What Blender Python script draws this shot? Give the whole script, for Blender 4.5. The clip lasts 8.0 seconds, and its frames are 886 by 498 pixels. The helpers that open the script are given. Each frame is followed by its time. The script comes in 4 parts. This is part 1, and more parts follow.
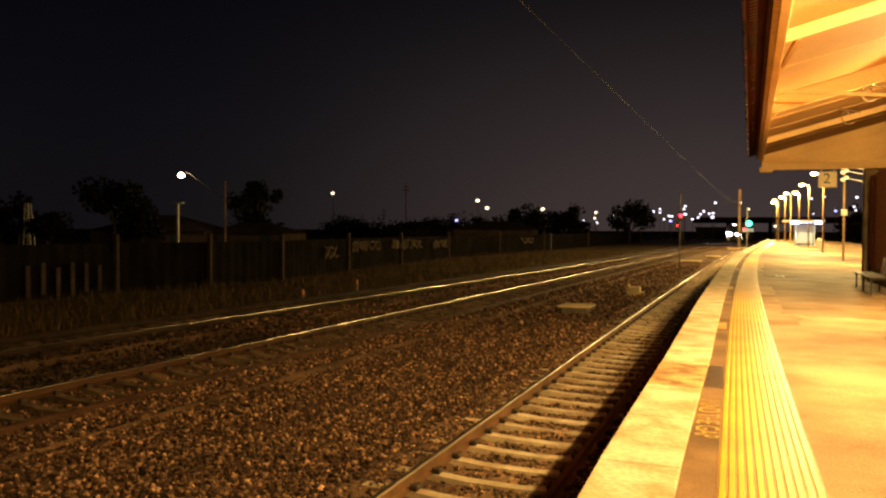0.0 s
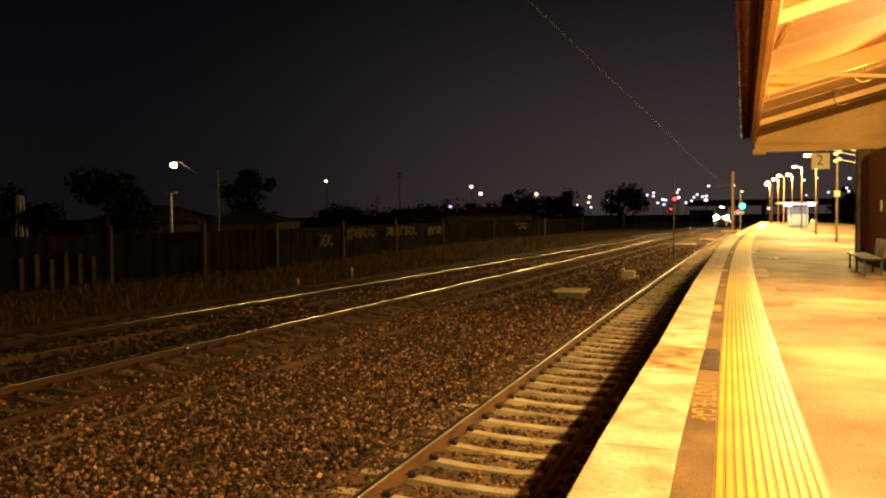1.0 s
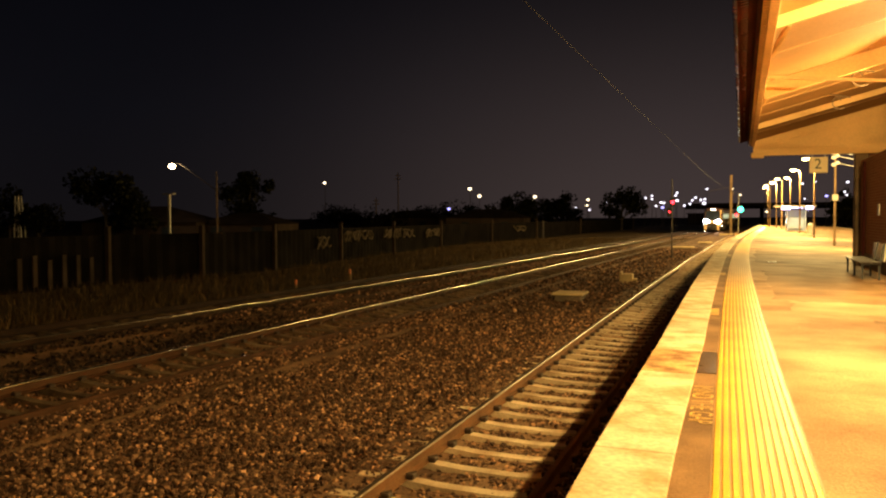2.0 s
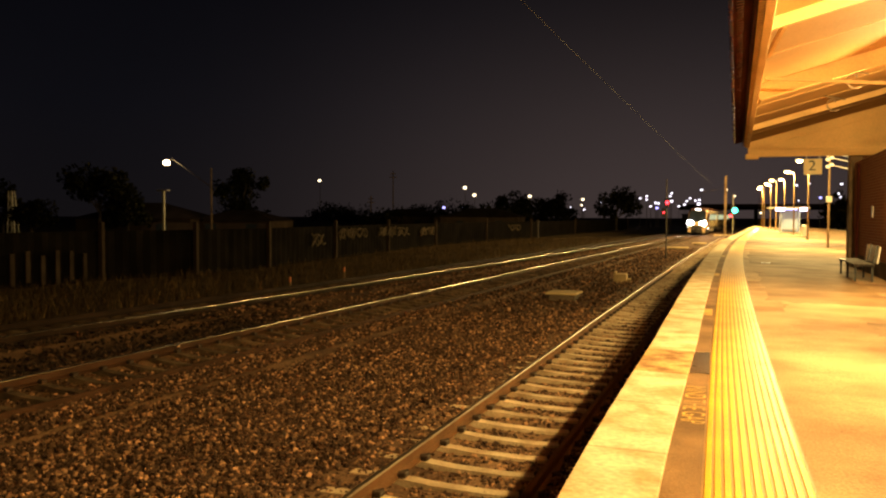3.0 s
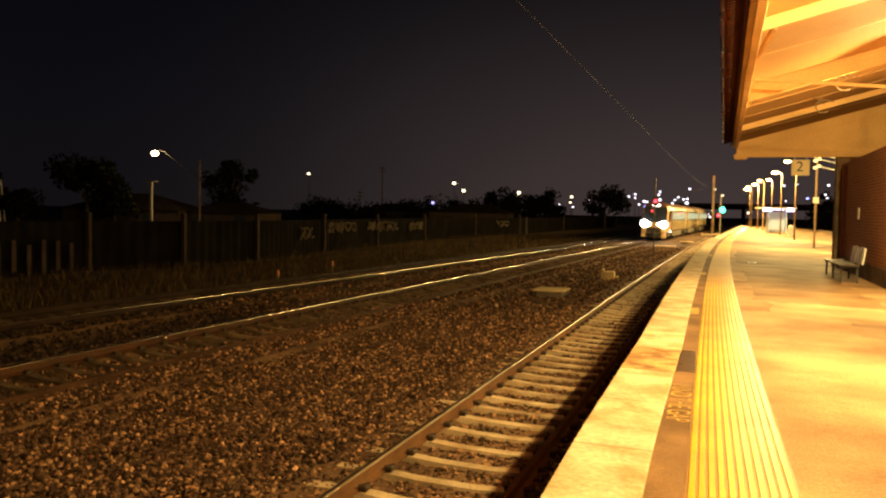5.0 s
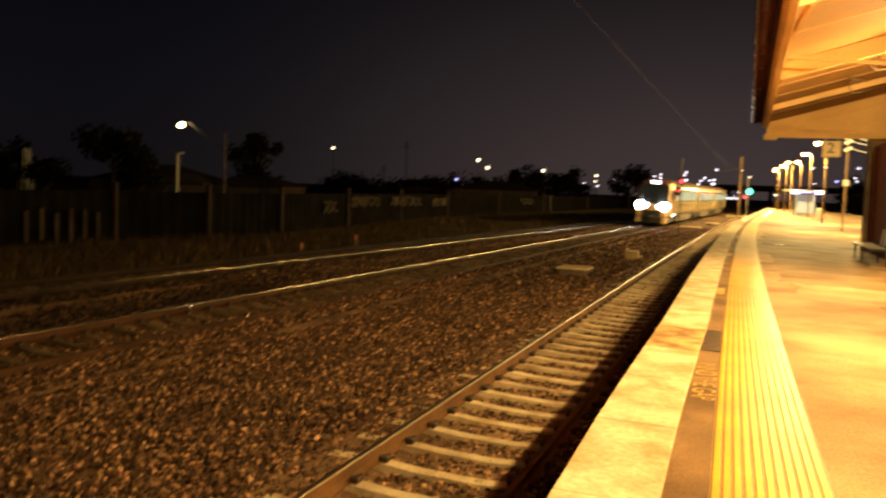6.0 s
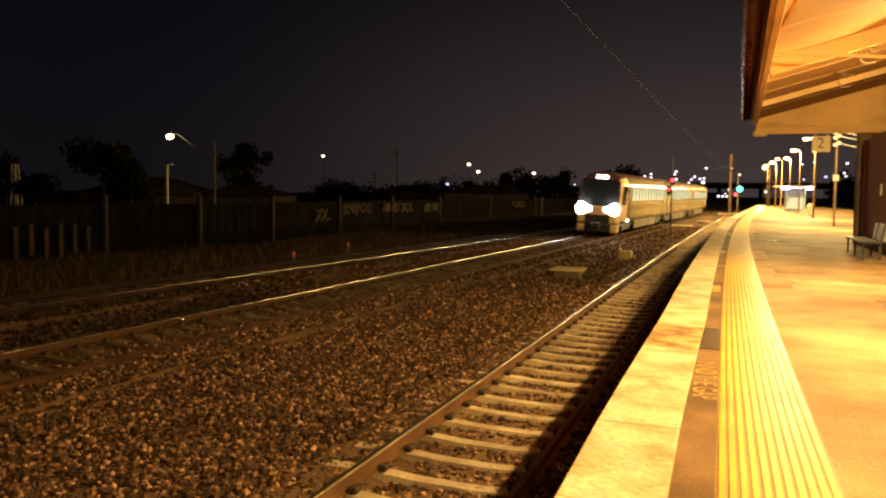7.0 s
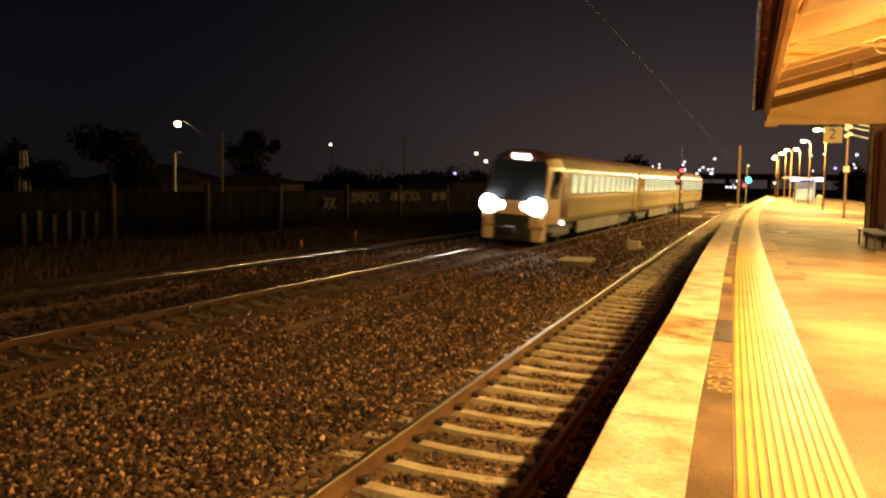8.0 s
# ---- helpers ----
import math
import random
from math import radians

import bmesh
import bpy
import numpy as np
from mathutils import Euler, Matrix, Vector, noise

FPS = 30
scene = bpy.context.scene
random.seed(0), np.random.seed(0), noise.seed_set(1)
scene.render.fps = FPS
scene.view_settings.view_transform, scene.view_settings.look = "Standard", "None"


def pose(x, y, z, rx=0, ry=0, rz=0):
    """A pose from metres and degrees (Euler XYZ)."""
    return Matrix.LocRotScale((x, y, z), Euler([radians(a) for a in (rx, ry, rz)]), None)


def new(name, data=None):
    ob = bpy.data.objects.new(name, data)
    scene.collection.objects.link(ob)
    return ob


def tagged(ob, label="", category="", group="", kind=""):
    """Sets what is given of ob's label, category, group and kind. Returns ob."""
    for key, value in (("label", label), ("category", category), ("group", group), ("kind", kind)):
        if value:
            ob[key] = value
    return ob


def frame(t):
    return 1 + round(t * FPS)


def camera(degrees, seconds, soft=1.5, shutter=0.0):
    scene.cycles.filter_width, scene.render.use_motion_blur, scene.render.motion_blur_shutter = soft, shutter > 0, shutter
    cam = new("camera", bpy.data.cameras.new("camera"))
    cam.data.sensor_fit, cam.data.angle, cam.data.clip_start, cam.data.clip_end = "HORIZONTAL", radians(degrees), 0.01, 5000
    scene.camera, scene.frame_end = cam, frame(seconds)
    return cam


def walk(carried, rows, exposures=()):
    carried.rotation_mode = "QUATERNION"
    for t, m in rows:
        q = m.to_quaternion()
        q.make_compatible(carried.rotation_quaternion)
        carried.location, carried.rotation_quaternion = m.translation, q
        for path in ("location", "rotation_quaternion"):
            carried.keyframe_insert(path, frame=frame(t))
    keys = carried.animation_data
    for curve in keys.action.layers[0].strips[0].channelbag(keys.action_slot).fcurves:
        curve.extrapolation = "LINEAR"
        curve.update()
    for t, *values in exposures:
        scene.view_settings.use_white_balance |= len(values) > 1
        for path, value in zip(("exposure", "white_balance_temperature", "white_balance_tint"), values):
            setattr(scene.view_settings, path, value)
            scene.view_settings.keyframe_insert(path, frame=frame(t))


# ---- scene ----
cam = camera(54.95, 8.0, soft=2.2, shutter=1.0)
PATH = [
    (0, pose(0.004, 0.004, 1.586, 88.615, -0.264, 18.521)),
    (0.5, pose(-0.002, -0.002, 1.592, 87.867, -0.219, 17.972)),
    (1, pose(-0.006, 0.01, 1.588, 87.702, 0.487, 18.112)),
    (1.5, pose(-0.004, 0.008, 1.585, 87.963, 0.131, 17.986)),
    (1.7, pose(-0.002, -0.003, 1.594, 87.858, 0.306, 18.039)),
    (2.8, pose(-0.003, -0.008, 1.594, 87.8, -0.087, 17.722)),
    (3, pose(-0, 0.005, 1.589, 87.758, -0.19, 17.664)),
    (3.5, pose(-0, 0, 1.589, 88.034, -0.238, 17.72)),
    (4, pose(0.002, -0.004, 1.587, 87.966, -0.204, 17.409)),
    (4.2, pose(-0.004, -0.01, 1.592, 87.944, -0.128, 17.462)),
    (5.3, pose(-0.005, -0.014, 1.594, 87.35, -1.254, 16.79)),
    (5.4, pose(-0.006, -0.002, 1.591, 87.953, -0.664, 17.036)),
    (5.5, pose(-0, -0.004, 1.594, 87.19, -1.424, 19.045)),
    (5.6, pose(-0.001, 0.002, 1.595, 86.231, 0.391, 19.811)),
    (5.7, pose(-0.003, -0.011, 1.598, 87.083, -1.368, 18.833)),
    (5.8, pose(0.003, -0.003, 1.598, 86.417, -2.827, 18.526)),
    (5.9, pose(-0.008, -0.017, 1.578, 85.059, -2.511, 19.557)),
    (6, pose(-0.04, 0.02, 1.554, 85.851, -2.06, 18.475)),
    (6.1, pose(-0.041, 0.03, 1.554, 85.92, -1.75, 18.44)),
    (6.2, pose(-0.043, 0.037, 1.554, 86.634, -2.02, 17.502)),
    (6.3, pose(-0.044, 0.043, 1.554, 86.311, -1.65, 17.238)),
    (6.5, pose(-0.047, 0.057, 1.554, 86.58, -1.711, 16.953)),
    (7, pose(-0.08, 0.112, 1.538, 86.198, -0.602, 17.895)),
    (7.5, pose(-0.106, 0.132, 1.533, 86.286, -0.693, 18.364)),
    (8, pose(-0.146, 0.184, 1.529, 85.473, -0.944, 18.373)),
]
walk(cam, PATH)
scene.view_settings.exposure = 0.0

# ---- night sky ----
world = bpy.data.worlds.new("night_sky")
scene.world = world
world.use_nodes = True
wn, wl = world.node_tree.nodes, world.node_tree.links
wn.clear()
w_out, w_bg = wn.new("ShaderNodeOutputWorld"), wn.new("ShaderNodeBackground")
w_tc, w_sep = wn.new("ShaderNodeTexCoord"), wn.new("ShaderNodeSeparateXYZ")
w_ramp, w_noise, w_mix = wn.new("ShaderNodeValToRGB"), wn.new("ShaderNodeTexNoise"), wn.new("ShaderNodeMixRGB")
wl.new(w_tc.outputs["Generated"], w_sep.inputs[0])
wl.new(w_sep.outputs["Z"], w_ramp.inputs[0])
w_ramp.color_ramp.elements[0].color = (0.0084, 0.0070, 0.0082, 1)
w_ramp.color_ramp.elements[1].position, w_ramp.color_ramp.elements[1].color = 0.35, (0.0023, 0.0024, 0.0040, 1)
w_mid = w_ramp.color_ramp.elements.new(0.12)
w_mid.color = (0.0058, 0.0055, 0.0078, 1)
w_noise.inputs["Scale"].default_value, w_noise.inputs["Detail"].default_value = 2.5, 4
wl.new(w_tc.outputs["Generated"], w_noise.inputs["Vector"])
w_mix.blend_type = "MULTIPLY"
w_mix.inputs[0].default_value = 0.55
wl.new(w_ramp.outputs[0], w_mix.inputs[1])
wl.new(w_noise.outputs["Fac"], w_mix.inputs[2])
w_az, w_sq, w_el = wn.new("ShaderNodeMapRange"), wn.new("ShaderNodeMath"), wn.new("ShaderNodeMapRange")
w_az.inputs["From Min"].default_value, w_az.inputs["From Max"].default_value = 0.70, 1.0
wl.new(w_sep.outputs["Y"], w_az.inputs[0])
w_sq.operation = "POWER"
w_sq.inputs[1].default_value = 3.6
wl.new(w_az.outputs[0], w_sq.inputs[0])
w_el.interpolation_type = "SMOOTHSTEP"
w_el.inputs["From Min"].default_value, w_el.inputs["From Max"].default_value = -0.02, 0.34
w_el.inputs["To Min"].default_value, w_el.inputs["To Max"].default_value = 1.0, 0.12
wl.new(w_sep.outputs["Z"], w_el.inputs[0])
w_amt, w_town, w_sum = wn.new("ShaderNodeMath"), wn.new("ShaderNodeMixRGB"), wn.new("ShaderNodeMixRGB")
w_amt.operation = "MULTIPLY"
wl.new(w_sq.outputs[0], w_amt.inputs[0])
wl.new(w_el.outputs[0], w_amt.inputs[1])
w_town.inputs[1].default_value, w_town.inputs[2].default_value = (0, 0, 0, 1), (0.046, 0.032, 0.029, 1)
wl.new(w_amt.outputs[0], w_town.inputs[0])
w_sum.blend_type, w_sum.inputs[0].default_value = "ADD", 1.0
wl.new(w_mix.outputs[0], w_sum.inputs[1])
wl.new(w_town.outputs[0], w_sum.inputs[2])
wl.new(w_sum.outputs[0], w_bg.inputs["Color"])
w_bg.inputs["Strength"].default_value = 1.0
wl.new(w_bg.outputs[0], w_out.inputs[0])

SODIUM = (1.0, 0.665, 0.22)


def point_lamp(name, place, watts, colour=SODIUM, radius=0.12):
    data = bpy.data.lights.new(name, "POINT")
    data.energy, data.color, data.shadow_soft_size = watts, colour, radius
    ob = new(name, data)
    ob.location = place
    return ob


AWNING_W, MAST_W = 3800, 11500

# ---- materials ----


def mat(name, colour, rough=0.7, metal=0.0, scale=6.0, var=0.35, bump=0.2, fine=40.0, second=None, tint=0.0, fixed=False):
    """A surface with stains at one scale, grain at another, and fine relief."""
    m = bpy.data.materials.new(name)
    m.use_nodes = True
    n, l = m.node_tree.nodes, m.node_tree.links
    b = n["Principled BSDF"]
    tc, geo = n.new("ShaderNodeTexCoord"), n.new("ShaderNodeNewGeometry")
    big, small = n.new("ShaderNodeTexNoise"), n.new("ShaderNodeTexNoise")
    big.inputs["Scale"].default_value, big.inputs["Detail"].default_value = scale * 0.25, 6
    small.inputs["Scale"].default_value, small.inputs["Detail"].default_value = fine, 5
    for t in (big, small):
        l.new(geo.outputs["Position"] if fixed else tc.outputs["Object"], t.inputs["Vector"])
    ramp = n.new("ShaderNodeValToRGB")
    c2 = second or tuple(c * (1 - var) for c in colour)
    ramp.color_ramp.elements[0].color, ramp.color_ramp.elements[1].color = (*c2, 1), (*colour, 1)
    ramp.color_ramp.elements[0].position, ramp.color_ramp.elements[1].position = 0.36, 0.62
    l.new(big.outputs["Fac"], ramp.inputs[0])
    mix = n.new("ShaderNodeMixRGB")
    mix.blend_type, mix.inputs[0].default_value = "MULTIPLY", min(1.0, var)
    grain = n.new("ShaderNodeValToRGB")
    grain.color_ramp.elements[0].color, grain.color_ramp.elements[1].color = (0.45, 0.45, 0.45, 1), (1.15, 1.15, 1.15, 1)
    grain.color_ramp.elements[0].position, grain.color_ramp.elements[1].position = 0.3, 0.65
    l.new(small.outputs["Fac"], grain.inputs[0])
    l.new(ramp.outputs[0], mix.inputs[1])
    l.new(grain.outputs[0], mix.inputs[2])
    last = mix.outputs[0]
    if tint:
        info, hsv = n.new("ShaderNodeObjectInfo"), n.new("ShaderNodeHueSaturation")
        mr = n.new("ShaderNodeMapRange")
        mr.inputs["To Min"].default_value, mr.inputs["To Max"].default_value = 1 - tint, 1 + tint * 0.6
        l.new(info.outputs["Random"], mr.inputs[0])
        l.new(mr.outputs[0], hsv.inputs["Value"])
        l.new(last, hsv.inputs["Color"])
        last = hsv.outputs[0]
    l.new(last, b.inputs["Base Color"])
    rr = n.new("ShaderNodeMapRange")
    rr.inputs["To Min"].default_value, rr.inputs["To Max"].default_value = min(1, rough * 1.15), rough * 0.8
    l.new(big.outputs["Fac"], rr.inputs[0])
    l.new(rr.outputs[0], b.inputs["Roughness"])
    b.inputs["Metallic"].default_value = metal
    b.inputs["Specular IOR Level"].default_value = 0.5 if rough < 0.78 else 0.12
    if bump:
        bp = n.new("ShaderNodeBump")
        bp.inputs["Strength"].default_value, bp.inputs["Distance"].default_value = bump, 0.02
        l.new(small.outputs["Fac"], bp.inputs["Height"])
        l.new(bp.outputs[0], b.inputs["Normal"])
    return m


def island_mat(name, dark, light, rough=0.8):
    """Stones or leaves in one mesh, each of its own shade."""
    m = mat(name, light, rough, 0, 8, 0.3, 0.3, 60)
    n, l = m.node_tree.nodes, m.node_tree.links
    geo, ramp = n.new("ShaderNodeNewGeometry"), n.new("ShaderNodeValToRGB")
    ramp.color_ramp.elements[0].color, ramp.color_ramp.elements[1].color = (*dark, 1), (*light, 1)
    ramp.color_ramp.elements[1].position = 0.9
    for at, k in ((0.5, 0.16), (0.75, 0.42)):
        ramp.color_ramp.elements.new(at).color = (*[a + (b - a) * k for a, b in zip(dark, light)], 1)
    ramp.color_ramp.elements.new(0.985).color = (*[min(0.7, c * 1.7) for c in light], 1)
    l.new(geo.outputs["Random Per Island"], ramp.inputs[0])
    l.new(ramp.outputs[0], n["Principled BSDF"].inputs["Base Color"])
    return m


def glow(name, colour, strength):
    m = bpy.data.materials.new(name)
    m.use_nodes = True
    b = m.node_tree.nodes["Principled BSDF"]
    b.inputs["Base Color"].default_value = (*[min(1, c) for c in colour], 1)
    b.inputs["Emission Color"].default_value = (*colour, 1)
    b.inputs["Emission Strength"].default_value = strength
    return m


def glass(name, colour=(0.02, 0.025, 0.03), rough=0.06):
    m = mat(name, colour, rough, 0, 2, 0.2, 0)
    m.node_tree.nodes["Principled BSDF"].inputs["Specular IOR Level"].default_value = 0.6
    return m


M = {
    "grass": mat("dry_grass", (0.14, 0.088, 0.038), 0.95, 0, 0.6, 0.6, 0.6, 6, second=(0.05, 0.033, 0.014)),
    "blades": island_mat("grass_blades", (0.03, 0.018, 0.008), (0.14, 0.088, 0.036), 0.9),
    "bed": mat("ballast_bed", (0.20, 0.115, 0.062), 0.95, 0, 2.5, 0.6, 0.9, 22, second=(0.08, 0.044, 0.025)),
    "stone": island_mat("ballast_stone", (0.032, 0.017, 0.011), (0.30, 0.165, 0.09), 0.85),
    # the ballast stone again, with the outer lines' dim light put into its colour
    "stone_dimmed": island_mat("dimmed_ballast_stone", (0.008, 0.0045, 0.003), (0.085, 0.047, 0.026), 0.85),
    "sleeper": mat("sleeper_concrete", (0.60, 0.47, 0.31), 0.85, 0, 9, 0.4, 0.35, 30, second=(0.36, 0.25, 0.15), tint=0.2, fixed=True),
    # sleeper concrete darkened in colour for the outer lines, away from the lamps
    "sleeper_dimmed": mat("old_sleeper", (0.21, 0.14, 0.08), 0.9, 0, 9, 0.5, 0.4, 30, second=(0.08, 0.05, 0.03), tint=0.35, fixed=True),
    "rail_side": mat("rail_rust", (0.17, 0.08, 0.032), 0.8, 0.0, 5, 0.45, 0.3, 50),
    "rail_top": mat("rail_polished", (0.42, 0.36, 0.27), 0.24, 1.0, 0.3, 0.08, 0.0, 60),
    "rail_worn": mat("rail_worn", (0.26, 0.19, 0.12), 0.34, 0.9, 0.6, 0.25, 0.0, 60),
    # rail rust in two darker shades, standing in for dimmer light further out
    "rail_dimmed": mat("rail_dimmed", (0.065, 0.028, 0.012), 0.8, 0.0, 5, 0.45, 0.3, 50),
    "rail_dimmest": mat("rail_dimmest", (0.028, 0.014, 0.007), 0.85, 0.0, 5, 0.45, 0.3, 50),
    "clip": mat("rusty_clip", (0.06, 0.035, 0.02), 0.7, 0.4, 5, 0.4, 0.2),
    "coping": mat("coping_concrete", (0.78, 0.66, 0.46), 0.8, 0, 9, 0.45, 0.4, 22, second=(0.52, 0.36, 0.19), tint=0.12, fixed=True),
    "wall_dark": mat("platform_face", (0.16, 0.12, 0.085), 0.9, 0, 4, 0.5, 0.5, 18),
    "asphalt": mat("platform_asphalt", (0.46, 0.305, 0.165), 0.8, 0, 2.2, 0.55, 0.4, 45, second=(0.22, 0.128, 0.065), fixed=True),
    "asphalt_darker": mat("darker_asphalt", (0.30, 0.19, 0.095), 0.8, 0, 2.6, 0.5, 0.4, 45, second=(0.17, 0.10, 0.05), fixed=True),
    "asphalt_pale": mat("pale_asphalt", (0.50, 0.345, 0.19), 0.8, 0, 2.6, 0.4, 0.4, 45, second=(0.34, 0.22, 0.12), fixed=True),
    "asphalt_dark": mat("edge_asphalt", (0.27, 0.155, 0.07), 0.85, 0, 5, 0.5, 0.3, 60, second=(0.15, 0.085, 0.04), fixed=True),
    "yellow": mat("tactile_yellow", (0.80, 0.48, 0.004), 0.37, 0, 5, 0.2, 0.12, 30, second=(0.66, 0.36, 0.004)),
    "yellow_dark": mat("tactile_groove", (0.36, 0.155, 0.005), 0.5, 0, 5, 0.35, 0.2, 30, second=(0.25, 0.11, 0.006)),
    "paint": mat("yellow_paint", (0.72, 0.42, 0.05), 0.6, 0, 10, 0.55, 0.1, 90, second=(0.35, 0.2, 0.05)),
    "cream": mat("cream_paint", (0.70, 0.43, 0.165), 0.7, 0, 2.5, 0.22, 0.12, 25),
    "lining": mat("soffit_lining", (0.46, 0.265, 0.10), 0.8, 0, 1.5, 0.2, 0.15, 20),
    "maroon": mat("maroon_gutter", (0.06, 0.010, 0.007), 0.8, 0.0, 3, 0.4, 0.1, 30),
    "gutter": mat("gutter_paint", (0.11, 0.014, 0.010), 0.28, 0.0, 3, 0.4, 0.03, 30),
    "iron": mat("galvanised_sheet", (0.55, 0.50, 0.42), 0.45, 0.5, 3, 0.3, 0.1, 30),
    "steel": mat("galvanised_pole", (0.45, 0.42, 0.36), 0.5, 0.3, 4, 0.3, 0.1, 40),
    "mast": mat("brown_mast", (0.26, 0.17, 0.09), 0.8, 0, 4, 0.4, 0.2, 30),
    "dark_steel": mat("dark_steel", (0.07, 0.055, 0.045), 0.6, 0.3, 4, 0.3, 0.1, 30),
    "timber": mat("weathered_timber", (0.20, 0.14, 0.09), 0.85, 0, 8, 0.5, 0.4, 40),
    "dark_wood": mat("dark_bench_slat", (0.045, 0.024, 0.013), 0.6, 0, 8, 0.4, 0.2, 40),
    "white": mat("white_enamel", (0.78, 0.74, 0.68), 0.5, 0, 4, 0.12, 0.05, 40),
    "black": mat("black_paint", (0.015, 0.014, 0.014), 0.5, 0, 4, 0.2, 0.05, 40),
    "concrete": mat("pit_concrete", (0.70, 0.52, 0.28), 0.85, 0, 5, 0.3, 0.35, 30),
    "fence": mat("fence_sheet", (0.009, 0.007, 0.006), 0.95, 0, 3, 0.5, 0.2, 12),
    # the awning's cream, lightened in colour to make up for missing lamplight
    "panel": mat("brightened_end_cream", (0.82, 0.50, 0.19), 0.7, 0, 2.0, 0.18, 0.1, 22),
    "enamel": mat("sign_enamel", (0.88, 0.68, 0.36), 0.5, 0, 3, 0.12, 0.05, 30),
    "post": mat("fence_post", (0.045, 0.028, 0.019), 0.85, 0, 6, 0.4, 0.3, 30),
    "spray": mat("spray_paint", (0.14, 0.105, 0.07), 0.8, 0, 3, 0.4, 0.05, 20),
    "orange": mat("orange_marker", (0.75, 0.22, 0.06), 0.6, 0, 6, 0.3, 0.1, 40),
    "bark": mat("bark", (0.05, 0.04, 0.03), 0.95, 0, 6, 0.5, 0.6, 20),
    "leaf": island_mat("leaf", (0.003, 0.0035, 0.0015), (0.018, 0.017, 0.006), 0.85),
    "house": mat("house_brick", (0.05, 0.035, 0.027), 0.9, 0, 2, 0.4, 0.3, 14),
    "roof": mat("roof_tile", (0.025, 0.018, 0.015), 0.85, 0, 2, 0.4, 0.3, 14),
    "wire": mat("dull_wire", (0.018, 0.011, 0.008), 0.75, 0.0, 4, 0.2, 0),
    "porcelain": mat("white_insulator", (0.8, 0.78, 0.74), 0.25, 0, 4, 0.1, 0),
    "chrome": mat("glint_chrome", (0.95, 0.92, 0.86), 0.12, 1.0, 4, 0.05, 0),
    "glass": glass("dark_glass"),
    "shelter_glass": glass("shelter_panel", (0.42, 0.52, 0.68), 0.2),
    "lamp": glow("sodium_globe", (1.0, 0.74, 0.34), 12),
    "lamp_white": glow("white_globe", (0.93, 0.86, 1.0), 3),
    "lamp_blue": glow("blue_white_globe", (0.42, 0.38, 1.0), 3),
    "lamp_warm": glow("warm_globe", (1.0, 0.80, 0.50), 4),
    "lamp_street": glow("bright_street_globe", (1.0, 0.72, 0.36), 20),
    "lamp_red": glow("red_signal", (1.0, 0.03, 0.05), 8),
    "lamp_green": glow("green_signal", (0.05, 0.9, 0.6), 5),
    "tube": glow("fluorescent_tube", (0.55, 0.52, 1.0), 6),
}


def brick_mat():
    m = mat("station_brick", (0.24, 0.10, 0.05), 0.85, 0, 3, 0.3, 0)
    n, l = m.node_tree.nodes, m.node_tree.links
    tc, mp, br = n.new("ShaderNodeTexCoord"), n.new("ShaderNodeMapping"), n.new("ShaderNodeTexBrick")
    sep, com = n.new("ShaderNodeSeparateXYZ"), n.new("ShaderNodeCombineXYZ")
    add = n.new("ShaderNodeMath")
    l.new(tc.outputs["Object"], sep.inputs[0])
    l.new(sep.outputs["X"], add.inputs[0])
    l.new(sep.outputs["Y"], add.inputs[1])
    l.new(add.outputs[0], com.inputs["X"])
    l.new(sep.outputs["Z"], com.inputs["Y"])
    br.inputs["Scale"].default_value = 1.0
    br.inputs["Brick Width"].default_value, br.inputs["Row Height"].default_value, br.inputs["Mortar Size"].default_value = 0.24, 0.086, 0.012
    br.inputs["Color1"].default_value, br.inputs["Color2"].default_value, br.inputs["Mortar"].default_value = (0.34, 0.15, 0.085, 1), (0.24, 0.10, 0.058, 1), (0.38, 0.26, 0.16, 1)
    l.new(com.outputs[0], br.inputs["Vector"])
    l.new(br.outputs["Color"], n["Principled BSDF"].inputs["Base Color"])
    bp = n.new("ShaderNodeBump")
    bp.inputs["Strength"].default_value, bp.inputs["Distance"].default_value = 0.6, 0.012
    bp.invert = True
    l.new(br.outputs["Fac"], bp.inputs["Height"])
    l.new(bp.outputs[0], n["Principled BSDF"].inputs["Normal"])
    return m


M["brick"] = brick_mat()
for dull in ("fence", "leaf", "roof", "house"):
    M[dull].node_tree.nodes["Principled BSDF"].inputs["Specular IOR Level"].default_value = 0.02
M["yellow"].node_tree.nodes["Principled BSDF"].inputs["Specular IOR Level"].default_value = 0.3

# ---- building helpers ----


def thing(name, label, category, group="", kind="", at=None):
    """An Empty at a thing's base that carries its parts."""
    ob = new(name)
    ob.empty_display_size = 0.2
    if at is not None:
        ob.matrix_basis = at
    return tagged(ob, label, category, group, kind)


def part(name, bm, material, parent=None, label="", smooth=False):
    me = bpy.data.meshes.new(name)
    bmesh.ops.recalc_face_normals(bm, faces=bm.faces)
    bm.to_mesh(me)
    bm.free()
    for mm in (material if isinstance(material, (list, tuple)) else [material]):
        me.materials.append(mm)
    if smooth:
        me.polygons.foreach_set("use_smooth", [True] * len(me.polygons))
    ob = new(name, me)
    if parent is not None:
        ob.parent = parent
    return tagged(ob, label)


def raw(name, verts, faces, material, parent=None, label=""):
    me = bpy.data.meshes.new(name)
    me.from_pydata(verts, [], faces)
    me.materials.append(material)
    ob = new(name, me)
    if parent is not None:
        ob.parent = parent
    return tagged(ob, label)


